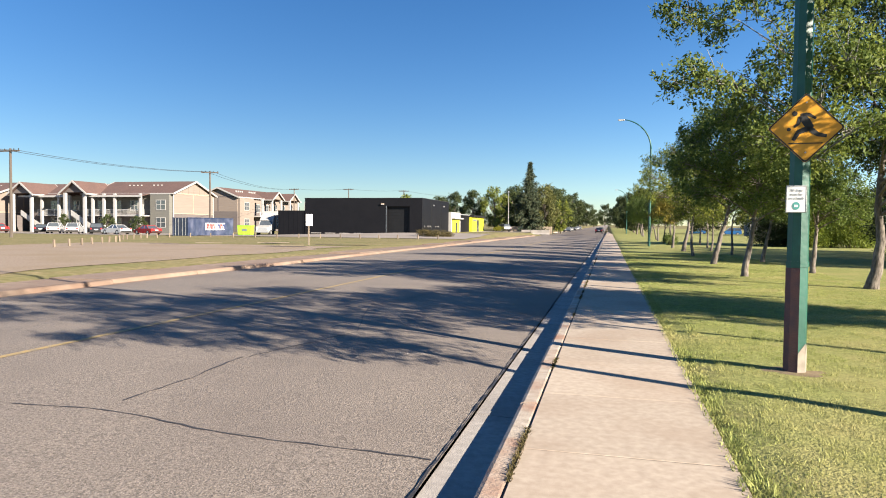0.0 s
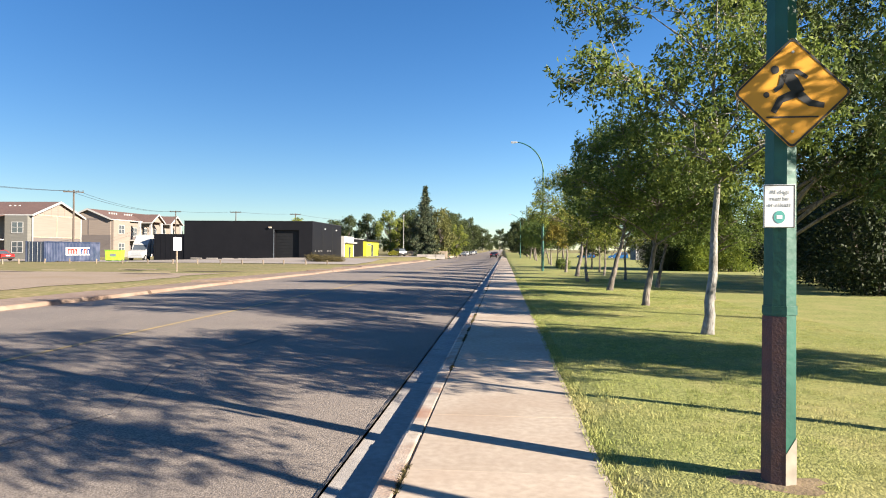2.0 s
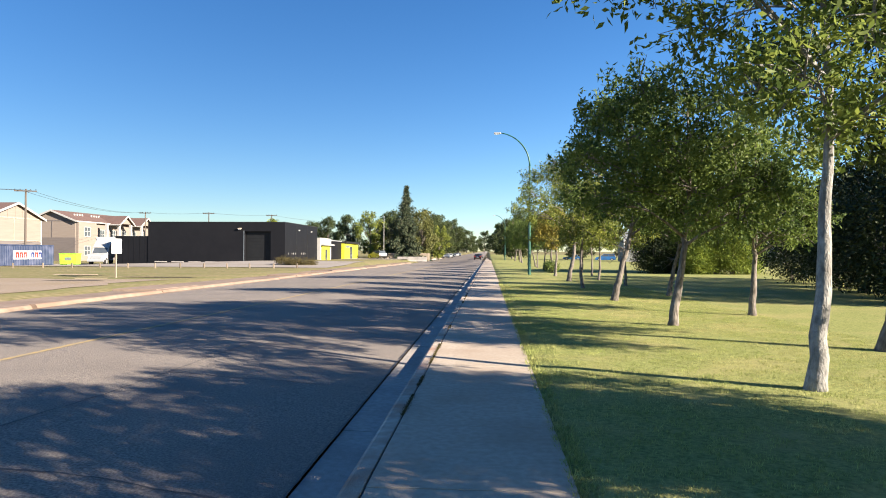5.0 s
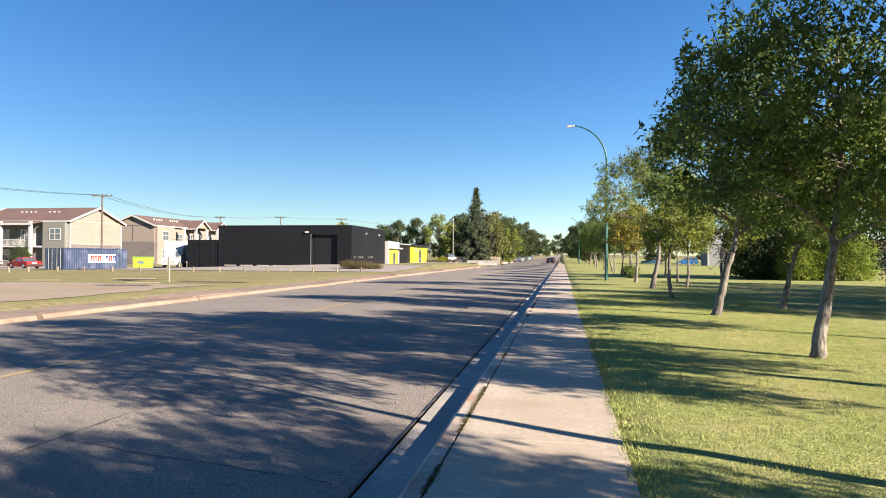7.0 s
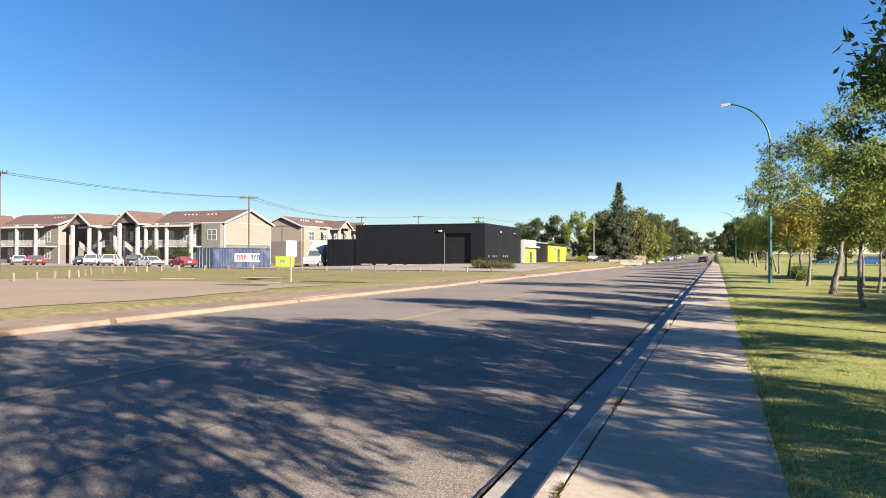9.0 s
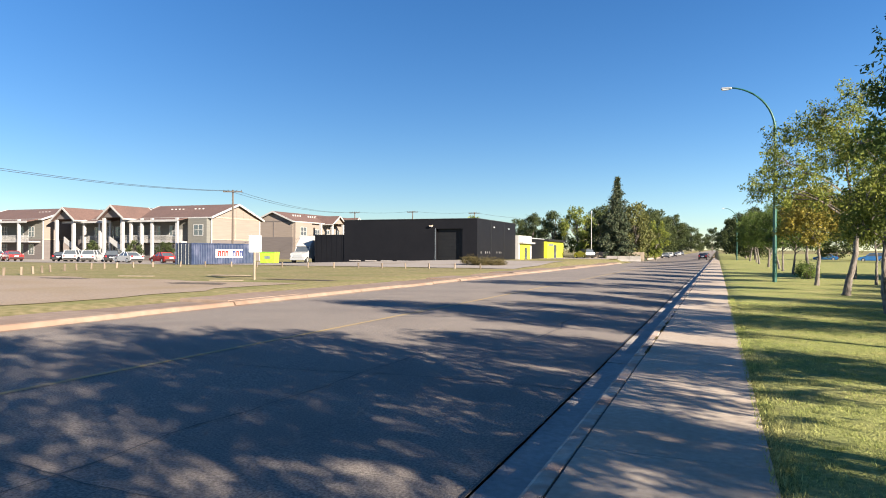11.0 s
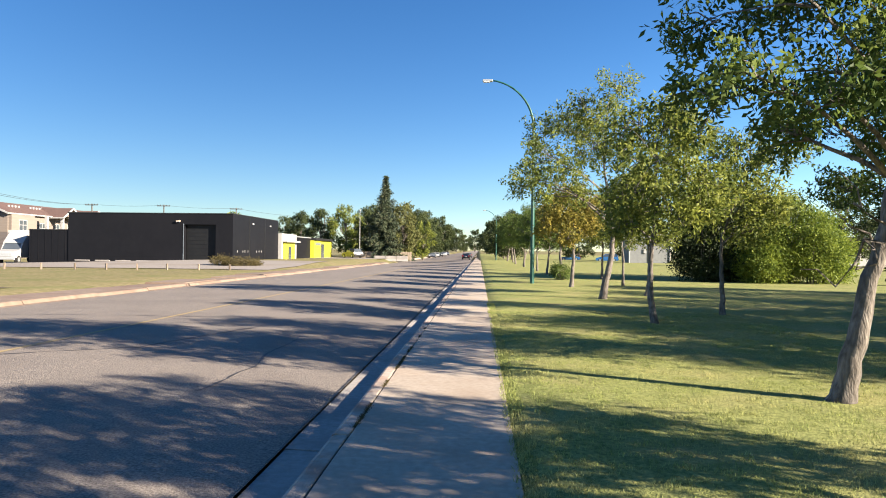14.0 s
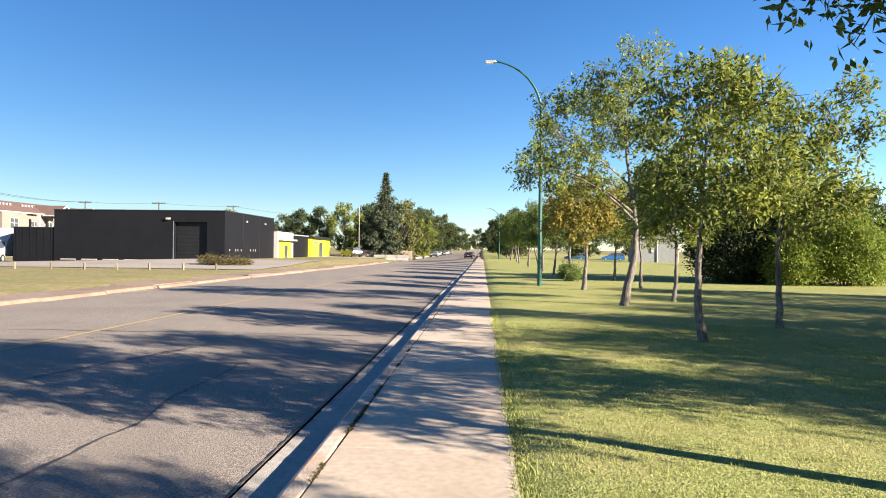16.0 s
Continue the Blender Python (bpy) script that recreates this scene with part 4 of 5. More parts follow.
# the trees passed nearest, each with its own trunk and crown
tall = tree("ash_tree", "tall green ash tree with a straight whitish trunk", 3,
            [(-2.6, 6.6, 0.5), (-1.7, 6.5, 0.7), (-0.4, 7.0, 0.9), (0.8, 6.6, 0.9), (-2.75, 5.0, 0.45), (-2.0, 4.85, 0.6), (-1.1, 4.7, 0.7), (-0.3, 5.5, 0.9), (0.9, 5.3, 1.0), (1.8, 5.2, 0.7), (0.3, 4.2, 0.9), (1.3, 3.9, 0.8), (-0.6, 3.6, 0.7), (0.4, 3.1, 0.6)],
            LEAF_ASH_SUNLIT, [(0, 0, -0.08), (0.06, 0, 0.9), (0.12, 0.05, 2.0), (0.2, 0.1, 3.3), (0.1, 0.05, 4.8), (0.15, 0, 6.8)], 0.115, 0.85, group=ROW, bark=PALE_BARK)
tall.matrix_basis = pose(4.68, 16.6, 0)
# this crown's shaded side is put into its darker leaf colour
stout = tree("ash_tree", "stout old ash tree with a dark bent trunk", 8,
             [(-1.4, 5.2, 0.9), (-0.6, 6.6, 1.0), (0.6, 8.0, 1.0), (1.8, 7.4, 1.0), (2.8, 6.2, 1.0), (1.2, 6.2, 1.1), (0.2, 5.0, 1.0), (1.8, 4.9, 1.0), (3.0, 4.7, 0.9), (-0.5, 4.1, 0.7), (1.0, 3.9, 0.8), (-1.3, 7.6, 0.8), (2.2, 3.6, 0.7), (0.3, 3.7, 0.8), (1.4, 3.2, 0.6), (2.8, 3.4, 0.9), (3.5, 4.1, 0.8)],
             LEAF_ASH_SHADE, [(0, 0, -0.08), (0.12, 0, 0.7), (0.22, 0.05, 1.3), (0.14, 0.1, 2.2), (0.18, 0.1, 3.4), (0.5, 0, 5.2), (0.8, 0, 7.4)], 0.17, 1.8, depth=1.7, group=ROW, shift=-0.8)
stout.matrix_basis = pose(7.45, 20.0, 0)
flat = tree("ash_tree", "dense dark green ash tree with a flat top", 12,
            [(-2.1, 3.8, 0.55), (-1.9, 4.6, 0.6), (-1.0, 5.3, 0.7), (-0.2, 5.25, 0.75), (0.8, 5.2, 0.8), (1.6, 5.0, 0.7), (-1.2, 4.0, 0.9), (0.0, 4.1, 1.0), (1.2, 4.1, 0.9), (-0.9, 3.2, 0.8), (0.4, 3.1, 0.8), (1.6, 3.3, 0.7), (-1.5, 2.9, 0.5), (0.3, 2.5, 0.5), (1.5, 2.6, 0.6), (2.1, 3.2, 0.7)],
            LEAF_GREEN, [(0, 0, -0.08), (0.1, 0, 0.7), (0.24, 0.05, 1.3), (0.3, 0.1, 2.0), (0.4, 0.1, 2.9), (0.35, 0, 4.0), (0.3, 0, 5.3)], 0.115, 1.15, group=ROW)
flat.matrix_basis = pose(4.95, 23.7, 0)
leaning = tree("ash_tree", "leaning ash tree with rough grey bark and bare twigs", 17,
               [(-1.5, 4.6, 0.5), (-1.3, 3.6, 0.5), (-1.0, 5.4, 0.7), (-0.2, 6.3, 0.8), (0.9, 6.6, 0.9), (-0.3, 4.6, 0.8), (0.8, 5.2, 1.0), (1.9, 5.5, 0.9), (0.6, 3.8, 0.9), (1.7, 3.9, 0.9), (2.6, 4.6, 0.8), (1.2, 2.9, 0.6), (-0.4, 3.3, 0.5), (2.3, 3.1, 0.8), (2.9, 3.7, 0.7)],
               LEAF_GREEN, [(0, 0, -0.08), (0.14, 0, 0.5), (0.3, 0, 1.2), (0.52, 0.05, 2.0), (0.72, 0.1, 3.0), (0.7, 0.1, 4.4), (0.6, 0, 6.2)], 0.14, 1.6, length=0.11, width=0.045, depth=0.9, group=ROW, bare=5)
leaning.matrix_basis = pose(5.13, 31.75, 0)
small = tree("ash_tree", "small ash tree with yellowing leaves and dark trunk", 23,
             [(0.35, 5.05, 0.6), (-0.55, 4.75, 0.65), (0.9, 4.2, 0.75), (-0.2, 3.9, 0.9), (0.9, 3.3, 0.8), (-0.55, 3.1, 0.7), (1.25, 2.7, 0.6), (0.2, 2.6, 0.75), (-0.7, 2.4, 0.5), (0.6, 4.6, 0.6)],
             LEAF_YELLOW, [(0.06, 0, -0.08), (-0.02, 0, 0.6), (-0.04, 0, 1.3), (0.0, 0.05, 2.1), (0.05, 0, 3.0), (0.1, 0, 4.6)], 0.095, 1.05, depth=0.8, group=ROW)
small.matrix_basis = pose(5.2, 40.0, 0)
small_two = tree("ash_tree", "small open ash tree, pale green, reaching sideways", 26,
                 [(1.35, 5.1, 0.6), (1.7, 4.5, 0.5), (0.2, 4.5, 0.65), (1.0, 4.0, 0.75), (-0.3, 3.6, 0.7), (0.7, 3.1, 0.8), (1.5, 3.0, 0.6), (-0.5, 2.7, 0.6), (0.5, 2.3, 0.5)],
                 LEAF_YELLOW, [(0.03, 0, -0.08), (0.0, 0, 0.6), (-0.05, 0, 1.3), (0.0, 0.05, 2.1), (0.3, 0, 3.0), (0.7, 0, 4.6)], 0.085, 1.0, depth=0.8, group=ROW)
small_two.matrix_basis = pose(7.75, 42.6, 0)
spreading = tree("ash_tree", "forked ash tree with yellow-green spreading crown", 31,
                 [(0.3, 7.3, 0.75), (-1.0, 6.8, 0.75), (-2.1, 6.1, 0.75), (-2.75, 5.2, 0.75), (-3.2, 4.2, 0.6), (-1.6, 4.8, 1.0), (-0.4, 5.5, 1.0), (0.9, 5.6, 0.8), (1.1, 4.2, 0.75), (-0.5, 6.3, 0.8), (-2.3, 3.9, 0.65), (-0.9, 3.9, 0.6), (1.2, 3.2, 0.5)],
                 LEAF_YELLOW, [(0, 0, -0.08), (0.12, 0, 0.7), (0.3, 0, 1.5), (0.36, 0.05, 2.4), (0.2, 0, 3.4), (0.0, 0, 4.9), (0.1, 0, 6.8)], 0.15, 0.95, depth=1.2, group=ROW)
spreading.matrix_basis = pose(5.6, 48.4, 0)
golden = tree("ash_tree", "small ash tree with golden-yellow leaves", 37,
              [(0.1, 4.6, 0.7), (-0.9, 4.0, 0.8), (0.9, 3.9, 0.8), (-0.2, 3.4, 0.9), (-1.3, 3.0, 0.6), (1.0, 2.9, 0.7), (-0.3, 2.3, 0.6)],
              LEAF_GOLD, [(0, 0, -0.08), (0.05, 0, 0.6), (0.1, 0, 1.3), (0.12, 0.05, 2.1), (0.1, 0, 3.0), (0.1, 0, 4.2)], 0.12, 0.9, length=0.15, width=0.065, depth=0.9, group=ROW)
golden.matrix_basis = pose(5.65, 57.0, 0)
# the rest of the row and the trees beside it: x, y, like which, turn, scale
TREES = [(7.75, 26.5, flat, 35, 0.88), (7.75, 34.6, leaning, 300, 0.8), (7.75, 50.5, small, 200, 0.95),
         (8.6, 59, small_two, 90, 1.0), (9.1, 67.6, small, 250, 1.05), (6.4, 66.6, golden, 180, 1.1), (6.4, 76.3, flat, 30, 0.9),
         (6.5, 86, flat, 70, 0.95), (7.0, 95, leaning, 170, 0.95), (6.6, 105, flat, 260, 1.1), (7.2, 116, leaning, 20, 1.0), (6.8, 128, flat, 110, 1.3), (7.2, 142, flat, 200, 1.3), (6.8, 158, leaning, 300, 1.3),
         (4.9, 5.4, tall, 90, 1.0), (5.3, 9.0, tall, 75, 0.8), (7.4, 10.6, flat, 20, 0.9), (8.0, 12.6, flat, 110, 0.85), (10.8, 11.0, flat, 150, 0.95)]
for x, y, like, turn, sc in TREES:
    t = copy_thing(like, pose(x, y, rise(y), 0, 0, turn))
    t.scale = (sc, sc, sc)
    t["label"] = TURN_LABEL if like in (small, small_two, golden) else GREEN_LABEL


def shrub(name, label, seed, blobs, leaf, per=90, clumps=60, length=0.14, width=0.06, spread=0.3, category="shrub", group=""):
    """A thicket: many stems from the ground into overlapping leafy mounds (x, y, z, radius, height)."""
    r, rng = random.Random(seed), np.random.default_rng(seed)
    x0, y0 = blobs[0][0], blobs[0][1]
    root = thing(name, label, category, group, pose(x0, y0, rise(y0)))
    stems, tips = Mesh(), []
    for bx, by, bz, br, bh in blobs:
        for i in range(7):
            a = r.uniform(0, 6.28)
            e = Vector((bx - x0 + math.cos(a) * br * 0.7, by - y0 + math.sin(a) * br * 0.7, bz + bh * r.uniform(0.6, 0.9)))
            b = Vector((bx - x0 + math.cos(a) * br * 0.15, by - y0 + math.sin(a) * br * 0.15, -0.05))
            stems.tube([b, b.lerp(e, 0.5) + Vector((0, 0, 0.15 * bh)), e], [0.05, 0.03, 0.01], 5)
        for i in range(clumps):
            d = Vector((r.gauss(0, 1), r.gauss(0, 1), r.gauss(0, 1))).normalized() * r.uniform(0.55, 1.0) ** 0.6
            z = bz + bh * 0.5 + d.z * bh * 0.5
            tips.append((bx - x0 + d.x * br, by - y0 + d.y * br, max(z, 0.15)))
    part("stem", stems, BARK, root)
    part("crown", leaves_mesh("crown", tips, rng, per, spread, length, width, leaf), leaf, root)
    return root


HEDGE = "tall leafy shrubs along the park edge"
# one thicket in two leaf colours: sunlit end lime, shaded rest near black
shrub("thicket", "bright lime-green bushy thicket, its full sun put into the leaf colour", 5,
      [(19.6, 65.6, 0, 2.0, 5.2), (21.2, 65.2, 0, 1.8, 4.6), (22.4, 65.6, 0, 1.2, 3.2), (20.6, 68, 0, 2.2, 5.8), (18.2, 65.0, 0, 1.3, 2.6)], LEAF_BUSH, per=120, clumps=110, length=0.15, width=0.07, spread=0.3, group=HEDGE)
shrub("thicket", "tall thicket, its own shade painted into almost black leaves", 15,
      [(15.0, 66.5, 0, 1.9, 5.0), (16.6, 66.8, 0, 2.0, 5.6), (18.0, 67.4, 0, 2.2, 5.8), (16.8, 70, 0, 2.2, 6.4), (18.8, 70.5, 0, 2.6, 6.8), (18.6, 74, 0, 2.6, 6.2)], LEAF_BUSH_SHADE, per=120, clumps=130, length=0.16, width=0.08, spread=0.3, group=HEDGE)
# leaves darkened here too, for the side turned from the sun
shrub("thicket", "overgrown thicket shading the lawn edge, leaves darkened for its own shade", 6,
      [(15.4, 31, 0, 2.0, 5.2), (16.2, 34.5, 0, 2.3, 6.4), (17.2, 38.5, 0, 2.3, 6.0), (18.4, 42.5, 0, 2.4, 5.8), (19.6, 47, 0, 2.6, 5.8), (20.5, 52, 0, 2.6, 5.8), (18.6, 33.5, 0, 2.2, 6.4), (19.6, 37, 0, 2.4, 7.0)], LEAF_BUSH_SHADE, per=105, clumps=130, length=0.17, width=0.08, spread=0.34, group=HEDGE)
shrub("small_shrub", "small round green shrub on the lawn", 9, [(6.25, 66.0, 0, 0.55, 1.1)], LEAF_GREEN, per=60, clumps=40, length=0.1, width=0.05, spread=0.12)
for k, (x, y, br, bh) in enumerate(((-22.2, 86, 1.0, 0.6), (-23.6, 86.5, 1.1, 0.75), (-20.6, 86.2, 0.9, 0.5))):
    shrub("weed_clump", "dry brown-green weeds at the lot corner", 10 + k, [(x, y, 0.2, br, bh)], WEEDS, per=70, clumps=40, length=0.16, width=0.04, spread=0.2, group="weeds at the lot corner")


# ---------------------------------------------------------------- distant trees
def far_tree(label, seed, height, radius, base, leaf, size=0.36, group="trees down the street"):
    """A distant broadleaf tree: trunk, limbs and a lumpy crown of separate leafy heads with gaps."""
    r, rng = random.Random(seed), np.random.default_rng(seed)
    root = thing("tree", label, "tree", group)
    wood, sprigs = Mesh(), []
    wood.tube([(0, 0, -0.3), (0.1, 0, base), (0.2, 0.1, height * 0.75)], [0.3, 0.22, 0.05], 7)
    for i in range(26):
        a, h = i * 2.4 + r.uniform(-0.6, 0.6), (i + 0.5) / 26
        rr = radius * (0.3 + 0.7 * math.sin(math.pi * (0.14 + 0.8 * h))) * r.uniform(0.35, 1.0)
        q = radius * r.uniform(0.2, 0.34)
        e = Vector((math.cos(a) * rr, math.sin(a) * rr, base + (height - base) * h * r.uniform(0.88, 1.04)))
        wood.tube([(0.1, 0, base + (e.z - base) * 0.5), e * 0.6 + Vector((0, 0, e.z * 0.3)), e], [0.07, 0.05, 0.02], 4)
        n = int(20 * q * q) + 12
        d = rng.normal(size=(n, 3))
        d /= np.linalg.norm(d, axis=1)[:, None]
        sprigs.append(np.array(e) + d * rng.uniform(0.2, 1.0, (n, 1)) ** 0.5 * q * np.array([1, 1, 0.8]))
    part("trunk", wood, BARK, root)
    part("crown", sprig_leaves("crown", np.concatenate(sprigs), rng, 9, 0.28, size, size * 0.5, leaf), leaf, root)
    return root


def spruce(label, seed, height, radius):
    """A spruce: a straight stem with ragged whorls of drooping boughs, thin towards the tip."""
    r, rng = random.Random(seed), np.random.default_rng(seed)
    root = thing("spruce_tree", label, "tree", "")
    wood, tips = Mesh(), []
    wood.tube([(0, 0, -0.2), (0, 0, height)], [0.28, 0.03], 7)
    tiers = 24
    for i in range(tiers):
        f = i / (tiers - 1)
        h = 0.7 + (height - 0.9) * f
        rr = radius * (1 - f) + 0.06
        n = 9 if f < 0.6 else 6 if f < 0.85 else 4
        for k in range(n):
            a = k * 6.283 / n + i * 1.3 + r.uniform(-0.3, 0.3)
            q = rr * r.uniform(0.45, 1.2)
            b = Vector((0, 0, h))
            e = Vector((math.cos(a) * q, math.sin(a) * q, h - 0.28 * q + 0.12))
            m = b.lerp(e, 0.6) + Vector((0, 0, -0.1 * q))
            wood.tube([b, m, e], [0.05, 0.03, 0.012], 3, False)
            for s in np.linspace(0.25, 1.0, 3 + int(q * 2)):
                tips.append(b.lerp(m, s / 0.6) if s < 0.6 else m.lerp(e, (s - 0.6) / 0.4))
    part("trunk", wood, BARK, root)
    part("needles", leaves_mesh("needles", tips, rng, 20, 0.15, 0.42, 0.14, NEEDLES), NEEDLES, root)
    return root


spruce("tall dark blue-green spruce beside the street", 3, 15.8, 5.4).matrix_basis = pose(-16.8, 150, 0.1)
FAR_LABEL = ["dense green tree down the street", "yellow-green leafy tree down the street", "dark green spreading tree down the street"]
far_protos = [far_tree(FAR_LABEL[0], 31, 9.0, 3.8, 1.2, LEAF_FAR), far_tree(FAR_LABEL[1], 32, 9.5, 3.2, 1.0, LEAF_YELLOW), far_tree(FAR_LABEL[2], 33, 10.5, 4.6, 1.5, LEAF_FAR), far_tree("olive-green bushy tree beside the spruce", 34, 8.6, 3.0, 0.8, LEAF_OLIVE)]
far_used = set()
FAR = [(-26.5, 160, 1, 0, 1.05), (-33, 165, 0, 40, 1.0), (-22.5, 165, 2, 10, 1.0), (-13.6, 152, 3, 80, 1.05), (-20.5, 154, 0, 200, 0.75), (-10.6, 162, 1, 300, 0.7), (-15, 172, 3, 200, 0.8), (-13.0, 190, 2, 130, 0.85),
       (-16, 205, 2, 50, 1.0), (-14, 225, 2, 260, 1.15), (-17, 250, 0, 0, 1.3), (-15, 280, 2, 90, 1.3), (-16, 320, 0, 20, 1.4), (-16, 370, 2, 180, 1.5), (-18, 430, 0, 210, 1.6), (-40, 175, 2, 60, 0.9), (-48, 190, 0, 160, 1.0),
       (-43, 142, 1, 30, 0.92), (-24, 180, 0, 240, 1.1), (-30, 200, 2, 20, 1.1), (-70, 230, 0, 50, 1.0), (-95, 240, 2, 150, 1.0), (-81.5, 95, 0, 40, 0.34), (-76, 95.5, 0, 140, 0.36), (-90.5, 95, 0, 80, 0.3), (-22, 230, 1, 40, 1.0), (-26, 300, 2, 80, 1.4),
       (8.5, 175, 2, 30, 0.95), (7.5, 195, 0, 140, 1.0), (9, 215, 2, 250, 1.0), (8, 240, 2, 10, 1.2), (9, 270, 0, 70, 1.2), (8, 310, 2, 190, 1.4), (9, 360, 0, 290, 1.5), (9, 420, 2, 130, 1.6),
       (-16, 520, 2, 10, 1.8), (9, 520, 0, 80, 1.8), (-13, 640, 0, 10, 2.0), (7, 640, 2, 50, 2.0), (-4, 800, 2, 90, 2.0), (24, 178, 2, 70, 1.0), (36, 182, 0, 130, 1.0), (48, 170, 2, 20, 1.0), (52, 120, 2, 60, 0.9), (62, 128, 0, 160, 1.0), (75, 140, 2, 40, 1.1), (90, 150, 0, 90, 1.2)]
for x, y, k, turn, sc in FAR:
    z = left_z(x, y) if x < -15 else rise(y)
    m = pose(x, y, z, 0, 0, turn)
    t = far_protos[k] if k not in far_used else copy_thing(far_protos[k], m)
    t.matrix_basis = m
    far_used.add(k)
    t.scale = (sc, sc, sc * (0.8 + 0.45 * ((x * 7.3 + y * 3.1) % 1)))


# ---------------------------------------------------------------- poles and signs
def davit_lamp(label, x, y, reach, top, girth):
    """A green street lamp: octagonal tapered shaft, curved davit arm over the road, small lantern."""
    lamp = thing("street_lamp", label, "street lamp", "green street lamps", pose(x, y, rise(y)))
    h = top - 2.6
    part("shaft", Mesh().tube([(0, 0, -0.3), (0, 0, 1.2), (0, 0, h)], [girth, girth * 0.96, girth * 0.62], 8), GREEN_PAINT, lamp)
    pts = [(0, 0, h - 0.01)] + [(-reach * (1 - math.cos(a)), 0.0, h + 2.6 * math.sin(a)) for a in np.linspace(0.12, 1.45, 12)]
    part("davit_arm", Mesh().tube(pts, list(np.linspace(girth * 0.6, 0.04, 13)), 8), GREEN_PAINT, lamp, smooth=True)
    ex, _, ez = pts[-1]
    lan = part("lantern", Mesh().box(ex - 0.5, -0.11, ez - 0.08, ex + 0.05, 0.11, ez + 0.04, 0.03), GALV, lamp, "pale grey lantern head")
    part("lens", Mesh().box(ex - 0.45, -0.09, ez - 0.11, ex - 0.1, 0.09, ez - 0.082, 0.01), LAMP_GLASS, lan)
    return lamp


near_lamp = davit_lamp("green octagonal lamp pole with a rusty patch, carrying signs", 2.6, 8.0, 2.9, 10.9, 0.115)
patch_m = Mesh()
for k in range(8):
    u = [2 * math.pi * (k + i) / 8 for i in (0, 1)]
    p = [Vector((math.cos(t) * 0.119, math.sin(t) * 0.119, 0)) for t in u]
    mid = (p[0] + p[1]) / 2
    if mid.x < -0.02 and mid.y < 0.06:
        patch_m.add([(p[0].x, p[0].y, -0.05), (p[1].x, p[1].y, -0.05), (p[1].x * 0.98, p[1].y * 0.98, 1.18), (p[0].x * 0.98, p[0].y * 0.98, 1.18)], [(0, 1, 2, 3)])
part("rusty_patch", patch_m, RUST_PAINT, near_lamp, "red-brown repainted patch")
foot_m = Mesh()
for k in range(8):
    u = [2 * math.pi * (k + i) / 8 for i in (0, 1)]
    p = [Vector((math.cos(t) * 0.1195, math.sin(t) * 0.1195, 0)) for t in u]
    mid = (p[0] + p[1]) / 2
    if mid.x > -0.02:
        foot_m.add([(p[0].x, p[0].y, -0.05), (p[1].x, p[1].y, -0.05), (p[1].x, p[1].y, 0.36), (p[0].x, p[0].y, 0.25)], [(0, 1, 2, 3)])
part("bare_foot", foot_m, BARE, near_lamp, "bare pale foot where paint is gone")
part("collar", Mesh().tube([(0, 0, 1.19), (0, 0, 1.25)], 0.118, 8), GREEN_PAINT, near_lamp)
davit_lamp("green street lamp with curved arm beside the sidewalk", 4.0, 60.2, 2.6, 11.05, 0.115)
davit_lamp("green street lamp farther along the street", 4.7, 165, 2.6, 10.6, 0.12)


def outline_plate(half, r, n=6):
    """A diamond with rounded corners, as pairs."""
    pts = []
    for k in range(4):
        a = math.pi / 2 * k
        c = Vector((math.cos(a), math.sin(a))) * (half - r * 1.414)
        for i in range(n + 1):
            b = a - math.pi / 4 + math.pi / 2 * i / n
            pts.append((c.x + r * math.cos(b), c.y + r * math.sin(b)))
    return pts


# warning sign on the near lamp: amber diamond, black border, plain running mark with a ball
warn = thing("warning_sign", "amber diamond playground warning sign with black border", "road sign", at=pose(2.6, 7.82, 2.68, 0, 0, -2))
part("plate", Mesh().prism(outline_plate(0.375, 0.03), "y", 0.0, 0.006), SIGN_YELLOW, warn)
rim, o1, o2 = Mesh(), outline_plate(0.372, 0.03), outline_plate(0.353, 0.026)
n = len(o1)
rim.add([(a, -0.003, b) for a, b in o1] + [(a, -0.003, b) for a, b in o2], [(i, (i + 1) % n, n + (i + 1) % n, n + i) for i in range(n)])
part("border", rim, SIGN_BLACK, warn)


def bar(pts, widths):
    """A flat band on the sign face."""
    m = Mesh()
    for i, (x, z) in enumerate(pts):
        d = (Vector(pts[min(i + 1, len(pts) - 1)]) - Vector(pts[max(i - 1, 0)])).normalized()
        w = widths[i] / 2
        m.v += [(x - d.y * w, -0.004, z + d.x * w), (x + d.y * w, -0.004, z - d.x * w)]
    m.f += [(2 * i, 2 * i + 1, 2 * i + 3, 2 * i + 2) for i in range(len(pts) - 1)]
    return m


def disc(x, z, r):
    return Mesh().add([(x + r * math.cos(a), -0.004, z + r * math.sin(a)) for a in np.linspace(0, 6.283, 17)[:-1]], [tuple(range(16))])


mark = disc(-0.112, 0.155, 0.028)
for pts, ws in (([(-0.05, 0.135), (0.0, 0.07), (0.045, -0.005)], [0.075, 0.085, 0.075]), ([(-0.05, 0.14), (0.03, 0.142), (0.093, 0.098)], [0.035, 0.032, 0.026]), ([(-0.055, 0.12), (-0.075, 0.045), (-0.115, 0.012)], [0.04, 0.032, 0.026]),
                ([(0.03, 0.0), (-0.075, -0.045), (-0.122, -0.13)], [0.06, 0.05, 0.038]), ([(0.03, 0.0), (0.112, -0.07), (0.2, -0.088)], [0.06, 0.046, 0.036])):
    b = bar(pts, ws)
    mark.add(b.v, b.f)
part("running_mark", mark, SIGN_BLACK, warn)
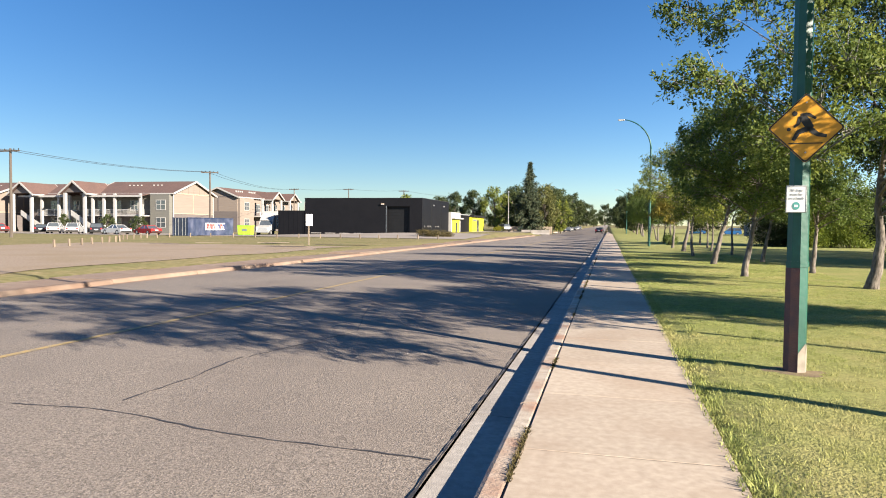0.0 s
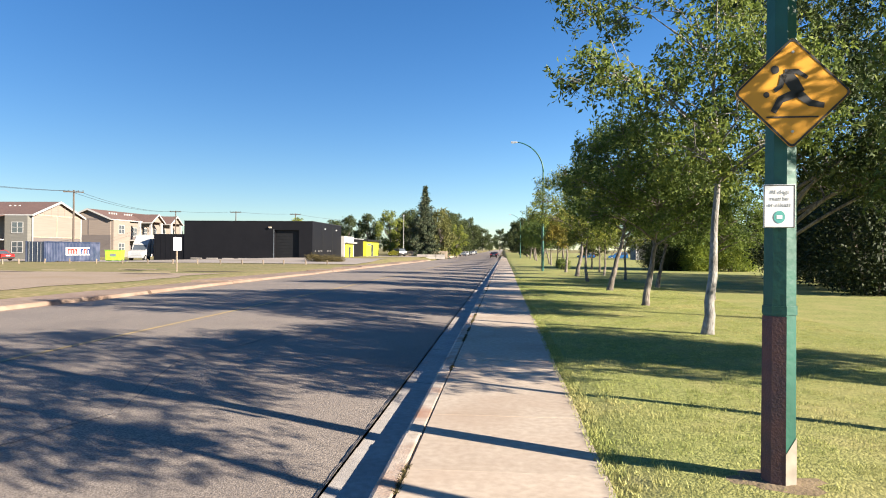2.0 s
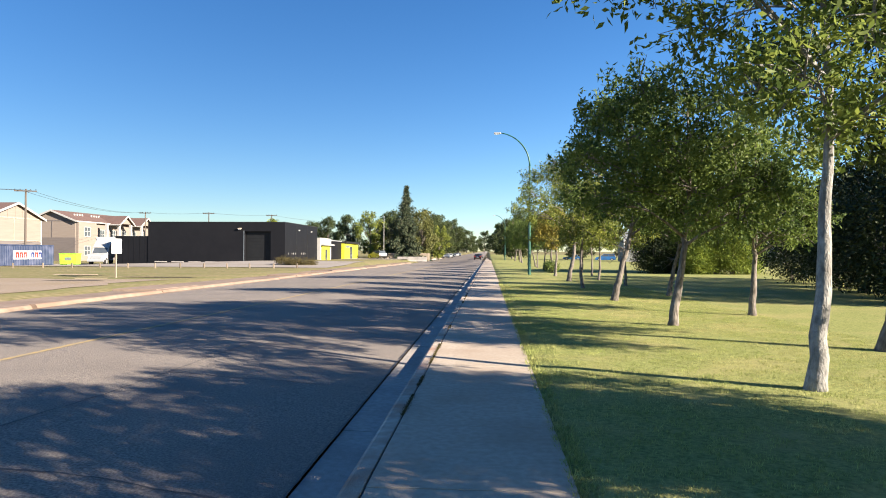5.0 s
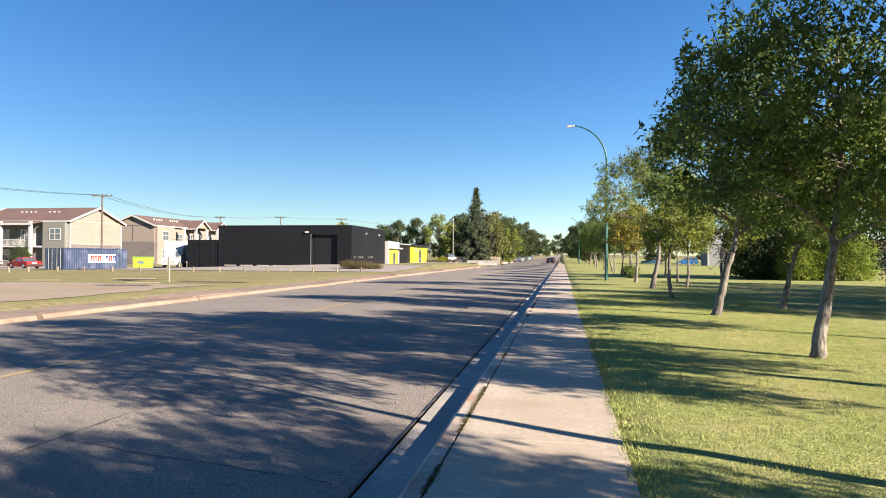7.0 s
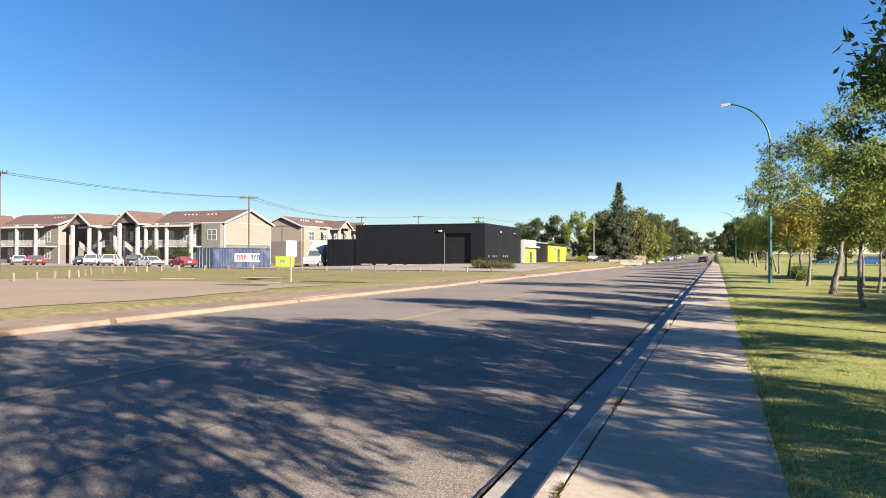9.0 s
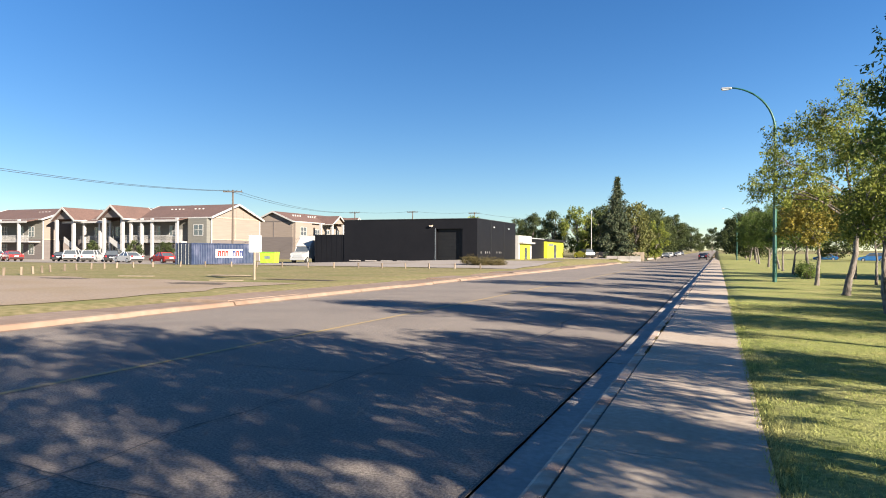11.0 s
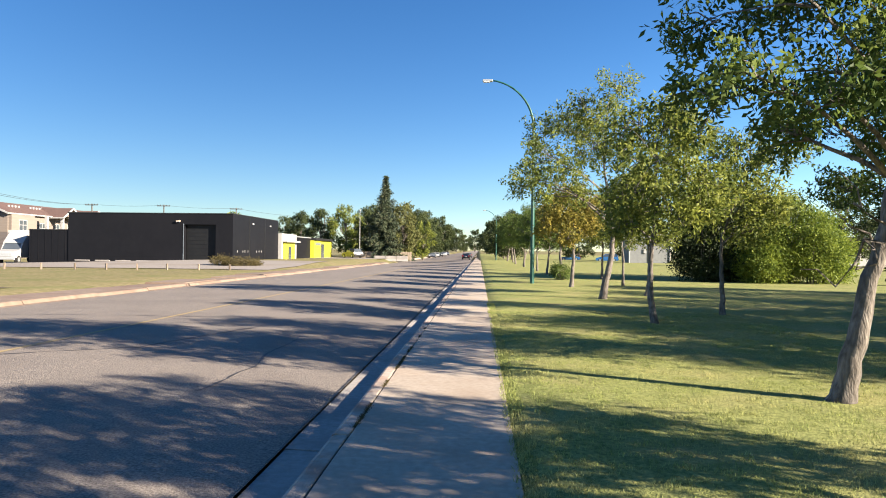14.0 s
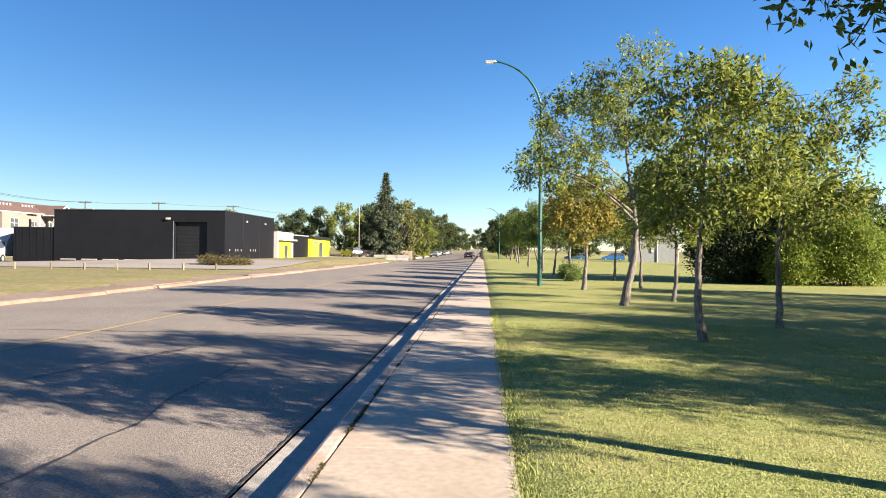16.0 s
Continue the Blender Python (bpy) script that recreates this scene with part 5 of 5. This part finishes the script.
part("ball_mark", disc(-0.165, -0.012, 0.02), SIGN_BLACK, warn)
part("ground_bar", bar([(-0.165, -0.162), (0.165, -0.162)], [0.011, 0.011]), SIGN_BLACK, warn)
for z in (0.27, -0.26):
    part("bolt", Mesh().tube([(0, -0.012, z), (0, 0.0, z)], 0.009, 8), GALV, warn)
part("bracket", Mesh().box(-0.03, 0.0065, -0.3, 0.03, 0.09, 0.3), GALV, warn)

notice = thing("notice_sign", "small white notice with dark lettering strapped to the pole", "road sign", at=pose(2.53, 7.84, 1.78, 0, 0, -4))
part("plate", Mesh().box(-0.1, 0.0, 0.0, 0.1, 0.005, 0.29, 0.002), SIGN_WHITE, notice)
part("border", Mesh().box(-0.097, -0.002, 0.283, 0.097, -0.0005, 0.287).box(-0.097, -0.002, 0.003, 0.097, -0.0005, 0.007).box(-0.097, -0.002, 0.0071, -0.093, -0.0005, 0.2829).box(0.093, -0.002, 0.0071, 0.097, -0.0005, 0.2829), SIGN_BLACK, notice)


def lettering(name, words, size, x, z, parent, material, y=-0.003, m=None):
    cu = bpy.data.curves.new(name, "FONT")
    cu.body, cu.size, cu.align_x, cu.extrude = words, size, "CENTER", 0.0005
    cu.materials.append(material)
    ob = new(name, cu)
    ob.parent = parent
    ob.matrix_basis = m or pose(x, y, z, 90, 0, 0)
    return ob


for words, z in (("All dogs", 0.228), ("must be", 0.185), ("on a leash", 0.142)):
    lettering("lettering", words, 0.037, 0, z, notice, SIGN_GREY)
part("emblem", Mesh().add([(0.036 * math.cos(a), -0.003, 0.073 + 0.042 * math.sin(a)) for a in np.linspace(0, 6.283, 21)[:-1]], [tuple(range(20))]), SIGN_TEAL, notice, "teal round emblem")
part("emblem_bar", Mesh().box(-0.018, -0.005, 0.06, 0.018, -0.0035, 0.085), SIGN_WHITE, notice)

# plain white sign on a post across the street
ps = thing("post_sign", "white blank-backed sign on a thin pale post", "road sign", at=pose(-23.05, 49.6, left_z(-23, 49.6), 0, 0, 80))
part("post", Mesh().box(-0.04, -0.04, -0.3, 0.04, 0.04, 2.5), WOOD, ps)
part("plate", Mesh().box(-0.45, -0.06, 1.55, 0.45, -0.042, 2.5, 0.006), SIGN_WHITE, ps)
for k in range(5):
    part("text_bar", Mesh().box(-0.36, -0.066, 1.68 + k * 0.16, 0.36 - 0.1 * (k % 2), -0.0605, 1.73 + k * 0.16), GALV, ps)

# ---------------------------------------------------------------- utility poles and wires
UPOLES = [(-60.5, 56.8), (-59.1, 90.6), (-61.5, 152.6), (-75.4, 151.2), (-49.8, 160.5), (-38.0, 190.0)]
for x, y in UPOLES:
    z, top = left_z(x, y), 10.5 if y > 100 else 9.65 if y > 80 else 9.2
    up = thing("utility_pole", "tall weathered wooden utility pole with a crossarm", "utility pole", "utility poles", pose(x, y, z))
    part("pole", Mesh().tube([(0, 0, -0.5), (0, 0, top + 0.1 - z)], [0.17, 0.11], 8), POLE_WOOD, up)
    arm = part("crossarm", Mesh().box(-1.3, -0.17, top - 0.25 - z, 1.3, -0.055 - 0.06, top - 0.1 - z).box(-1.3, -0.114, top - 0.25 - z, 1.3, -0.1, top - 0.1 - z), POLE_WOOD, up)
    for k in (-1.2, -0.6, 0.6, 1.2):
        part("insulator", Mesh().tube([(k, -0.14, top - 0.1 - z), (k, -0.14, top + 0.08 - z)], [0.04, 0.05], 6), WIRE, arm)
    if (x, y) == UPOLES[1]:
        up.rotation_euler[2] = radians(20)


def wire(a, b, sag):
    w = thing("overhead_wire", "thin black overhead wire between poles", "wire", "overhead wires", Matrix.Translation(Vector(a)))
    pts = []
    for i in range(21):
        s = i / 20
        p = Vector(a).lerp(Vector(b), s) - Vector(a)
        p.z -= sag * 4 * s * (1 - s)
        pts.append(p)
    part("cable", Mesh().tube(pts, 0.022, 5), WIRE, w)


for dx, dz in ((-0.6, 0), (0.6, 0)):
    wire((UPOLES[0][0] + dx, UPOLES[0][1], 9.15), (UPOLES[1][0] + dx, UPOLES[1][1], 9.6), 0.5)
    wire((UPOLES[1][0] + dx, UPOLES[1][1], 9.6), (UPOLES[3][0] + dx, UPOLES[3][1], 10.5), 1.0)
    wire((-79.0 + dx, 20, 10.8), (UPOLES[0][0] + dx, UPOLES[0][1], 9.15), 0.9)
wire((UPOLES[3][0], 151.1, 10.5), (UPOLES[2][0], 152.5, 10.5), 0.3)
wire((UPOLES[2][0], 152.5, 10.5), (UPOLES[4][0], 160.4, 10.5), 0.3)
wire((UPOLES[4][0], 160.4, 10.5), (UPOLES[5][0], 189.9, 10.5), 0.6)

# ---------------------------------------------------------------- shipping container, bin, posts
def container(x, y, z, length):
    c = thing("shipping_container", "blue corrugated steel shipping container, dark end doors", "container", at=pose(x, y, z))
    W, H = 2.44, 2.56
    n = int(length / 0.28)
    side = Mesh()
    for i in range(n):
        s = 0.18 + (length - 0.36) * i / n
        q = (length - 0.36) / n
        a = [(0.0, s), (0.0, s + q * 0.3), (-0.035, s + q * 0.45), (-0.035, s + q * 0.8), (0.0, s + q)]
        for (x0, y0), (x1, y1) in zip(a, a[1:]):
            side.add([(x0 - 0.02, y0, 0.16), (x1 - 0.02, y1, 0.16), (x1 - 0.02, y1, H - 0.14), (x0 - 0.02, y0, H - 0.14)], [(0, 1, 2, 3)])
    part("side_panel", side, BLUE_STEEL, c, "corrugated blue side")
    part("body", Mesh().box(-W + 0.05, 0.08, 0.05, -0.08, length - 0.02, H - 0.05), BLUE_STEEL, c)
    for y0 in (0.0, length - 0.16):
        for x0 in (-W, -0.16):
            part("corner_post", Mesh().box(x0, y0, 0.0, x0 + 0.16, y0 + 0.16, H, 0.015), BLUE_STEEL, c)
    for z0 in (0.0, H - 0.14):
        part("side_rail", Mesh().box(-0.1, 0.161, z0, 0.0, length - 0.161, z0 + 0.14), BLUE_STEEL, c)
    for k in (0, 1):
        d = part("end_door", Mesh().box(-W + 0.17 + k * 1.06, 0.02, 0.1, -W + 1.2 + k * 1.06, 0.07, H - 0.1, 0.01), NAVY_STEEL, c, "dark navy steel door")
        for q in (0.3, 0.75):
            xx = -W + 0.17 + k * 1.06 + q
            part("lock_rod", Mesh().tube([(xx, -0.005, 0.12), (xx, -0.005, H - 0.12)], 0.02, 6), GALV, d)
    lo, hi = length * 0.35, length * 0.79
    pl = part("name_panel", Mesh().box(0.002, lo, 0.85, 0.02, hi, 1.85), SIGN_WHITE, c, "white panel with red and blue block letters")
    k = (hi - lo) / 8.6
    for i, col in enumerate((RED_PAINT, RED_PAINT, RED_PAINT, None, BLUE_PAINT, RED_PAINT, BLUE_PAINT)):
        if col:
            s = lo + 0.35 + i * k * 1.16
            u = Mesh().box(0.021, s, 1.02, 0.05, s + k * 0.34, 1.68).box(0.021, s + k * 0.62, 1.02, 0.05, s + k * 0.96, 1.68).box(0.021, s + k * 0.341, 1.48, 0.05, s + k * 0.619, 1.68)
            part("letter_block", u, col, pl)
    return c


container(-53.6, 77.3, -0.12, 10.9)
bn = thing("waste_bin", "lime green steel waste skip with a dark mark", "waste bin", at=pose(-52.6, 90, left_z(-52.6, 90), 0, 0, 10))
part("body", Mesh().prism([(-0.95, 0.12), (0.95, 0.12), (1.05, 1.45), (-1.05, 1.45)], "y", -0.7, 0.7), LIME_BIN, bn)
part("rim", Mesh().box(-1.1, -0.76, 1.451, 1.1, 0.76, 1.53, 0.02), LIME_BIN, bn)
part("mark", Mesh().box(-0.35, -0.72, 0.65, 0.4, -0.702, 1.0), SIGN_GREY, bn)
for x in (-0.8, 0.8):
    part("fork_pocket", Mesh().box(x - 0.12, -0.66, 0.0, x + 0.12, 0.66, 0.119), RUBBER, bn)

rp = random.Random(11)
post_d = Mesh().box(-0.065, -0.065, -0.3, 0.065, 0.065, 0.52, 0.02).data("wooden_post", POST_WOOD)
post_line = [(-19.6, 78.3), (-22.0, 77.8), (-24.4, 77.2), (-26.6, 76.6), (-28.9, 76.1), (-31.2, 75.6), (-33.6, 75), (-36.2, 74.4), (-38.8, 73.8), (-41.4, 73.2), (-44.0, 72.5), (-46.5, 71.6),
             (-48.4, 70.2), (-49.3, 67.6), (-49.1, 65.1), (-48.7, 62.9), (-48.0, 61), (-47.4, 59.2), (-46.4, 57), (-45.3, 55.1), (-43.8, 52.8), (-42.2, 51), (-40.9, 49.4), (-40.2, 48.1), (-39.4, 46.4), (-38.3, 44.4), (-37.3, 42.2), (-36.2, 40), (-35.2, 37.8), (-34.2, 35.5)]
for x, y in post_line:
    o = tagged(part("wooden_post", post_d, WOOD), "short weathered wooden post in dry grass", "post", "boundary posts")
    o.matrix_basis = pose(x, y, left_z(x, y), rp.uniform(-5, 5), rp.uniform(-5, 5), rp.uniform(0, 90))
for (x, y, l, w) in ((-28.7, 54.2, 2.8, 0.5), (-23.8, 48.2, 1.8, 0.4), (-32.6, 50.2, 2.2, 0.4)):
    tagged(part("concrete_slab", Mesh().box(-l / 2, -w / 2, -0.02, l / 2, w / 2, 0.025, 0.015), GRAVEL), "low pale broken concrete slab in gravel", "slab", "slabs in gravel").matrix_basis = pose(x, y, left_z(x, y), 0, 0, 20)


# ---------------------------------------------------------------- vehicles
def car(name, label, paint, x, y, turn, z, suv=False, group="parked cars"):
    """A parked car: shaped body, glazed cabin, wheels with rims, lamps and plates. Its nose points along +y before the turn."""
    c = thing(name, label, "car", group, pose(x, y, z, 0, 0, turn))
    L, W = (4.7, 1.85) if suv else (4.6, 1.8)
    belt, roof = (1.05, 1.68) if suv else (0.92, 1.42)
    hood = belt - 0.12
    prof = [(-L / 2, 0.38), (-L / 2 - 0.02, 0.7), (-L / 2 + 0.05, belt if suv else belt - 0.02), (L / 2 - 1.15, belt), (L / 2 - 0.25, hood - 0.1), (L / 2, 0.62), (L / 2, 0.36), (L / 2 - 0.3, 0.24), (-L / 2 + 0.3, 0.24)]
    part("body", Mesh().prism(prof, "x", -W / 2, W / 2), paint, c)
    b = 0.06
    r0, r1 = (-L / 2 + 0.12, L / 2 - 1.25) if suv else (-L / 2 + 0.75, L / 2 - 1.35)
    t0, t1 = (-L / 2 + 0.45, L / 2 - 2.05) if suv else (-L / 2 + 1.5, L / 2 - 2.15)
    q = [(sx * (W / 2 - b), yy, belt) for sx in (-1, 1) for yy in (r0, r1)] + [(sx * (W / 2 - 0.24), yy, roof - 0.06) for sx in (-1, 1) for yy in (t0, t1)]
    for nm, idx in (("side_window", (0, 1, 5, 4)), ("side_window", (3, 2, 6, 7)), ("windscreen", (1, 3, 7, 5)), ("rear_window", (2, 0, 4, 6))):
        part(nm, Mesh().add([q[k] for k in idx], [(0, 1, 2, 3)]), GLASS_DARK, c, "dark car glass")
    part("roof", Mesh().box(-W / 2 + 0.22, t0 - 0.03, roof - 0.06, W / 2 - 0.22, t1 + 0.03, roof, 0.025), paint, c)
    for sx in (-1, 1):
        for (ya, yb, yt) in ((r1, t1, 0), (r0, t0, 0)):
            part("pillar", Mesh().tube([(sx * (W / 2 - b), ya, belt - 0.02), (sx * (W / 2 - 0.24), yb, roof - 0.04)], 0.045, 6), paint, c)
        ymid = (t0 + t1) / 2
        part("pillar", Mesh().tube([(sx * (W / 2 - b), ymid, belt - 0.02), (sx * (W / 2 - 0.24), ymid, roof - 0.04)], 0.04, 6), paint, c)
        for yy in (-L / 2 + 0.85, L / 2 - 0.9):
            w = part("wheel", Mesh().tube([(sx * (W / 2 - 0.2), yy, 0.33), (sx * (W / 2 + 0.015), yy, 0.33)], 0.33, 16), RUBBER, c)
            part("rim", Mesh().tube([(sx * (W / 2 + 0.016), yy, 0.33), (sx * (W / 2 + 0.03), yy, 0.33)], 0.2, 12), GALV, w)
        part("headlight", Mesh().box(sx * 0.62 - 0.18, L / 2 - 0.12, 0.6, sx * 0.62 + 0.18, L / 2 + 0.015, 0.74, 0.02), LAMP_GLASS, c)
        part("tail_light", Mesh().box(sx * 0.7 - 0.13, -L / 2 - 0.04, 0.72, sx * 0.7 + 0.13, -L / 2 + 0.1, 0.92, 0.02), TAIL, c)
        part("mirror", Mesh().box(sx * (W / 2 + 0.07) - 0.08, r1 - 0.35, belt, sx * (W / 2 + 0.07) + 0.08, r1 - 0.22, belt + 0.14, 0.02), paint, c)
    part("bumper", Mesh().box(-W / 2 + 0.05, -L / 2 - 0.08, 0.36, W / 2 - 0.05, -L / 2 + 0.02, 0.56, 0.03), RUBBER, c)
    part("number_plate", Mesh().box(-0.26, -L / 2 - 0.035, 0.62, 0.26, -L / 2 - 0.022, 0.76), SIGN_WHITE, c)
    return c


pz = left_z(-80, 90)
for x, y, turn, paint, suv, lab in ((-84.2, 86.9, 35, CAR_WHITE, True, "white SUV parked before the apartments"), (-80.7, 87.0, 33, CAR_WHITE, True, "white SUV parked before the apartments"),
                                    (-87.6, 87.6, 40, CAR_BLACK, False, "black sedan parked before the apartments"), (-76.9, 87.4, 38, CAR_BLACK, True, "black SUV parked before the apartments"), (-70.2, 83.6, 75, CAR_WHITE, False, "white sedan parked on the lot"),
                                    (-67.0, 86.4, 70, CAR_RED, False, "dark red car parked near the container"), (-90.5, 82.0, 70, CAR_RED, False, "red car parked before the apartments"), (-94.5, 82.5, 60, CAR_WHITE, False, "white sedan parked before the apartments")):
    car("parked_car", lab, paint, x, y, turn, left_z(x, y) + 0.03, suv)
car("parked_suv", "black SUV seen from behind by the side street", CAR_BLACK, -22.3, 145.6, 40, left_z(-22, 145) + 0.02, True)
for x, y, p in ((-11.6, 205, CAR_GREY), (-11.6, 222, CAR_WHITE), (-11.5, 240, CAR_BLACK), (-11.4, 262, CAR_WHITE), (-11.5, 285, CAR_GREY), (-1.9, 178, CAR_BLACK), (-1.8, 215, CAR_GREY)):
    car("parked_car", "car parked along the far kerb", p, x, y, 180 if x < -5 else 0, road_z(x, y), False)
car("parked_car", "blue car parked beyond the park", CAR_BLUE, 28.5, 168, 80, rise(168) - 0.05, True)
car("parked_car", "dark blue car parked beyond the park", CAR_BLUE, 22.0, 178, 80, rise(178) - 0.05)

truck = thing("box_truck", "white box truck with a dark windscreen, parked by the shed", "truck", at=pose(-56.7, 104.3, left_z(-57, 104), 0, 0, 190))
part("cargo_box", Mesh().box(-1.2, -6.0, 0.9, 1.2, -0.4, 3.6, 0.03), WHITE_PAINT, truck)
part("wind_deflector", Mesh().prism([(-0.38, 2.2), (1.0, 2.2), (-0.38, 3.4)], "x", -1.0, 1.0), WHITE_PAINT, truck)
cabt = part("cab", Mesh().prism([(-0.38, 0.6), (2.6, 0.6), (2.6, 1.3), (1.4, 1.45), (0.9, 2.19), (-0.38, 2.19)], "x", -1.0, 1.0), WHITE_PAINT, truck)
part("windscreen", Mesh().add([(-0.88, 1.40, 1.5), (0.88, 1.40, 1.5), (0.82, 0.95, 2.15), (-0.82, 0.95, 2.15)], [(0, 1, 2, 3)]), GLASS_DARK, cabt)
part("grille", Mesh().box(-0.7, 2.6, 0.75, 0.7, 2.64, 1.15), GALV, cabt)
part("bumper", Mesh().box(-1.02, 2.6, 0.4, 1.02, 2.75, 0.66, 0.03), GALV, truck)
for sx in (-1, 1):
    for yy in (1.8, -4.6):
        w = part("wheel", Mesh().tube([(sx * 0.72, yy, 0.42), (sx * 1.02, yy, 0.42)], 0.42, 16), RUBBER, truck)
        part("rim", Mesh().tube([(sx * 1.021, yy, 0.42), (sx * 1.035, yy, 0.42)], 0.24, 12), GALV, w)
    part("headlight", Mesh().box(sx * 0.82 - 0.1, 2.6, 0.85, sx * 0.82 + 0.1, 2.65, 1.1), LAMP_GLASS, cabt)

truck.scale = (1.15, 1.15, 1.15)

# low pale fence and barriers by the spruce
for i in range(3):
    tagged(part("concrete_barrier", Mesh().prism([(-0.3, 0), (0.3, 0), (0.12, 0.35), (0.1, 0.95), (-0.1, 0.95), (-0.12, 0.35)], "x", 0.02, 1.95), GUTTER), "pale concrete barrier beside the street", "barrier", "barriers by the spruce").matrix_basis = pose(-17.5 + i * 2.0, 141.5, 0.05)
fence = thing("board_fence", "weathered grey board fence under the trees", "fence")
for i in range(26):
    part("board", Mesh().box(-22 + i * 0.4, 149, 0.0, -21.63 + i * 0.4, 149.05, 1.7 + 0.03 * (i % 3)), WOOD, fence)

# street sign pole near the trees
pl2 = thing("white_pole", "slim pale metal pole by the side street", "pole", at=pose(-21.0, 146, 0.05))
part("shaft", Mesh().tube([(0, 0, -0.2), (0, 0, 9.2)], [0.075, 0.045], 8), WHITE_PAINT, pl2)
part("cap", Mesh().tube([(0, 0, 9.2), (0, 0, 9.45)], [0.1, 0.08], 8), GALV, pl2)


# bare earth round the sign pole
er, ring = random.Random(2), [(0, 0, 0.05)]
for k in range(18):
    a = k * 6.283 / 18
    q = er.uniform(0.12, 0.3)
    ring.append((math.cos(a) * q * 1.3, math.sin(a) * q, 0.031))
em = Mesh().add(ring, [(0, k + 1, (k + 1) % 18 + 1) for k in range(18)])
tagged(part("earth_patch", em, EARTH), "bare earth patch round the pole foot", "earth", kind="structure").matrix_basis = pose(2.55, 8.0, 0.0)


# ---------------------------------------------------------------- grass blades of the near lawn
def grass_blades(name, x0, x1, y0, y1, count, hmin, hmax, seed, label, wide=0.006):
    rng = np.random.default_rng(seed)
    x, y = rng.uniform(x0, x1, count), rng.uniform(y0, y1, count)
    z = 0.03 * np.clip((x - 1.45) / 0.4, 0, 1) - 0.01
    tuft = rng.uniform(0.4, 1.5, (64, 64))
    h = rng.uniform(hmin, hmax, count) * tuft[(x / 0.16 + 0.3 * np.sin(y * 9)).astype(int) % 64, (y / 0.16 + 0.3 * np.sin(x * 11)).astype(int) % 64]
    a, lean = rng.uniform(0, 6.283, count), rng.uniform(0.2, 1.0, count)
    base = np.stack([x, y, z], 1)
    side = np.stack([np.cos(a), np.sin(a), 0 * a], 1) * rng.uniform(0.6, 1.3, count)[:, None] * wide
    b = a + 1.57 + rng.normal(0, 0.6, count)
    tip = base + np.stack([np.cos(b) * h * lean, np.sin(b) * h * lean, h], 1)
    v = np.stack([base - side, base + side, tip], 1).reshape(-1, 3)
    return tagged(new(name, quick_mesh(name, v, np.arange(count * 3).reshape(-1, 3), GRASS)), label, "grass", kind="stuff")


grass_blades("grass", 1.45, 8.0, 3.5, 43, 640000, 0.014, 0.036, 1, "short mown grass with yellow tips", 0.0045)
grass_blades("grass_edge", 1.40, 1.62, 2, 46, 16000, 0.02, 0.055, 2, "longer grass along the sidewalk edge", 0.006)


def joint_weeds(count, seed):
    """Dry grass and dirt in the joint between kerb and sidewalk, in uneven tufts."""
    rng = np.random.default_rng(seed)
    y = rng.uniform(1, 40, count)
    keep = (np.sin(y * 1.7) + np.sin(y * 4.1 + 1) + np.sin(y * 0.43)) > 0.7
    y = y[keep]
    n = len(y)
    x = -0.008 + rng.normal(0, 0.012, n)
    h, a = rng.uniform(0.01, 0.035, n), rng.uniform(0, 6.283, n)
    b = np.stack([x, y, np.full(n, -0.004)], 1)
    s = np.stack([np.cos(a), np.sin(a), 0 * a], 1) * 0.005
    t = b + np.stack([np.cos(a + 1.5) * h, np.sin(a + 1.5) * h, h * 0.8], 1)
    v = np.stack([b - s, b + s, t], 1).reshape(-1, 3)
    return tagged(new("joint_weeds", quick_mesh("joint_weeds", v, np.arange(n * 3).reshape(-1, 3), WEEDS)), "dry brown weeds in the kerb joint", "weeds", kind="stuff")


joint_weeds(16000, 6)
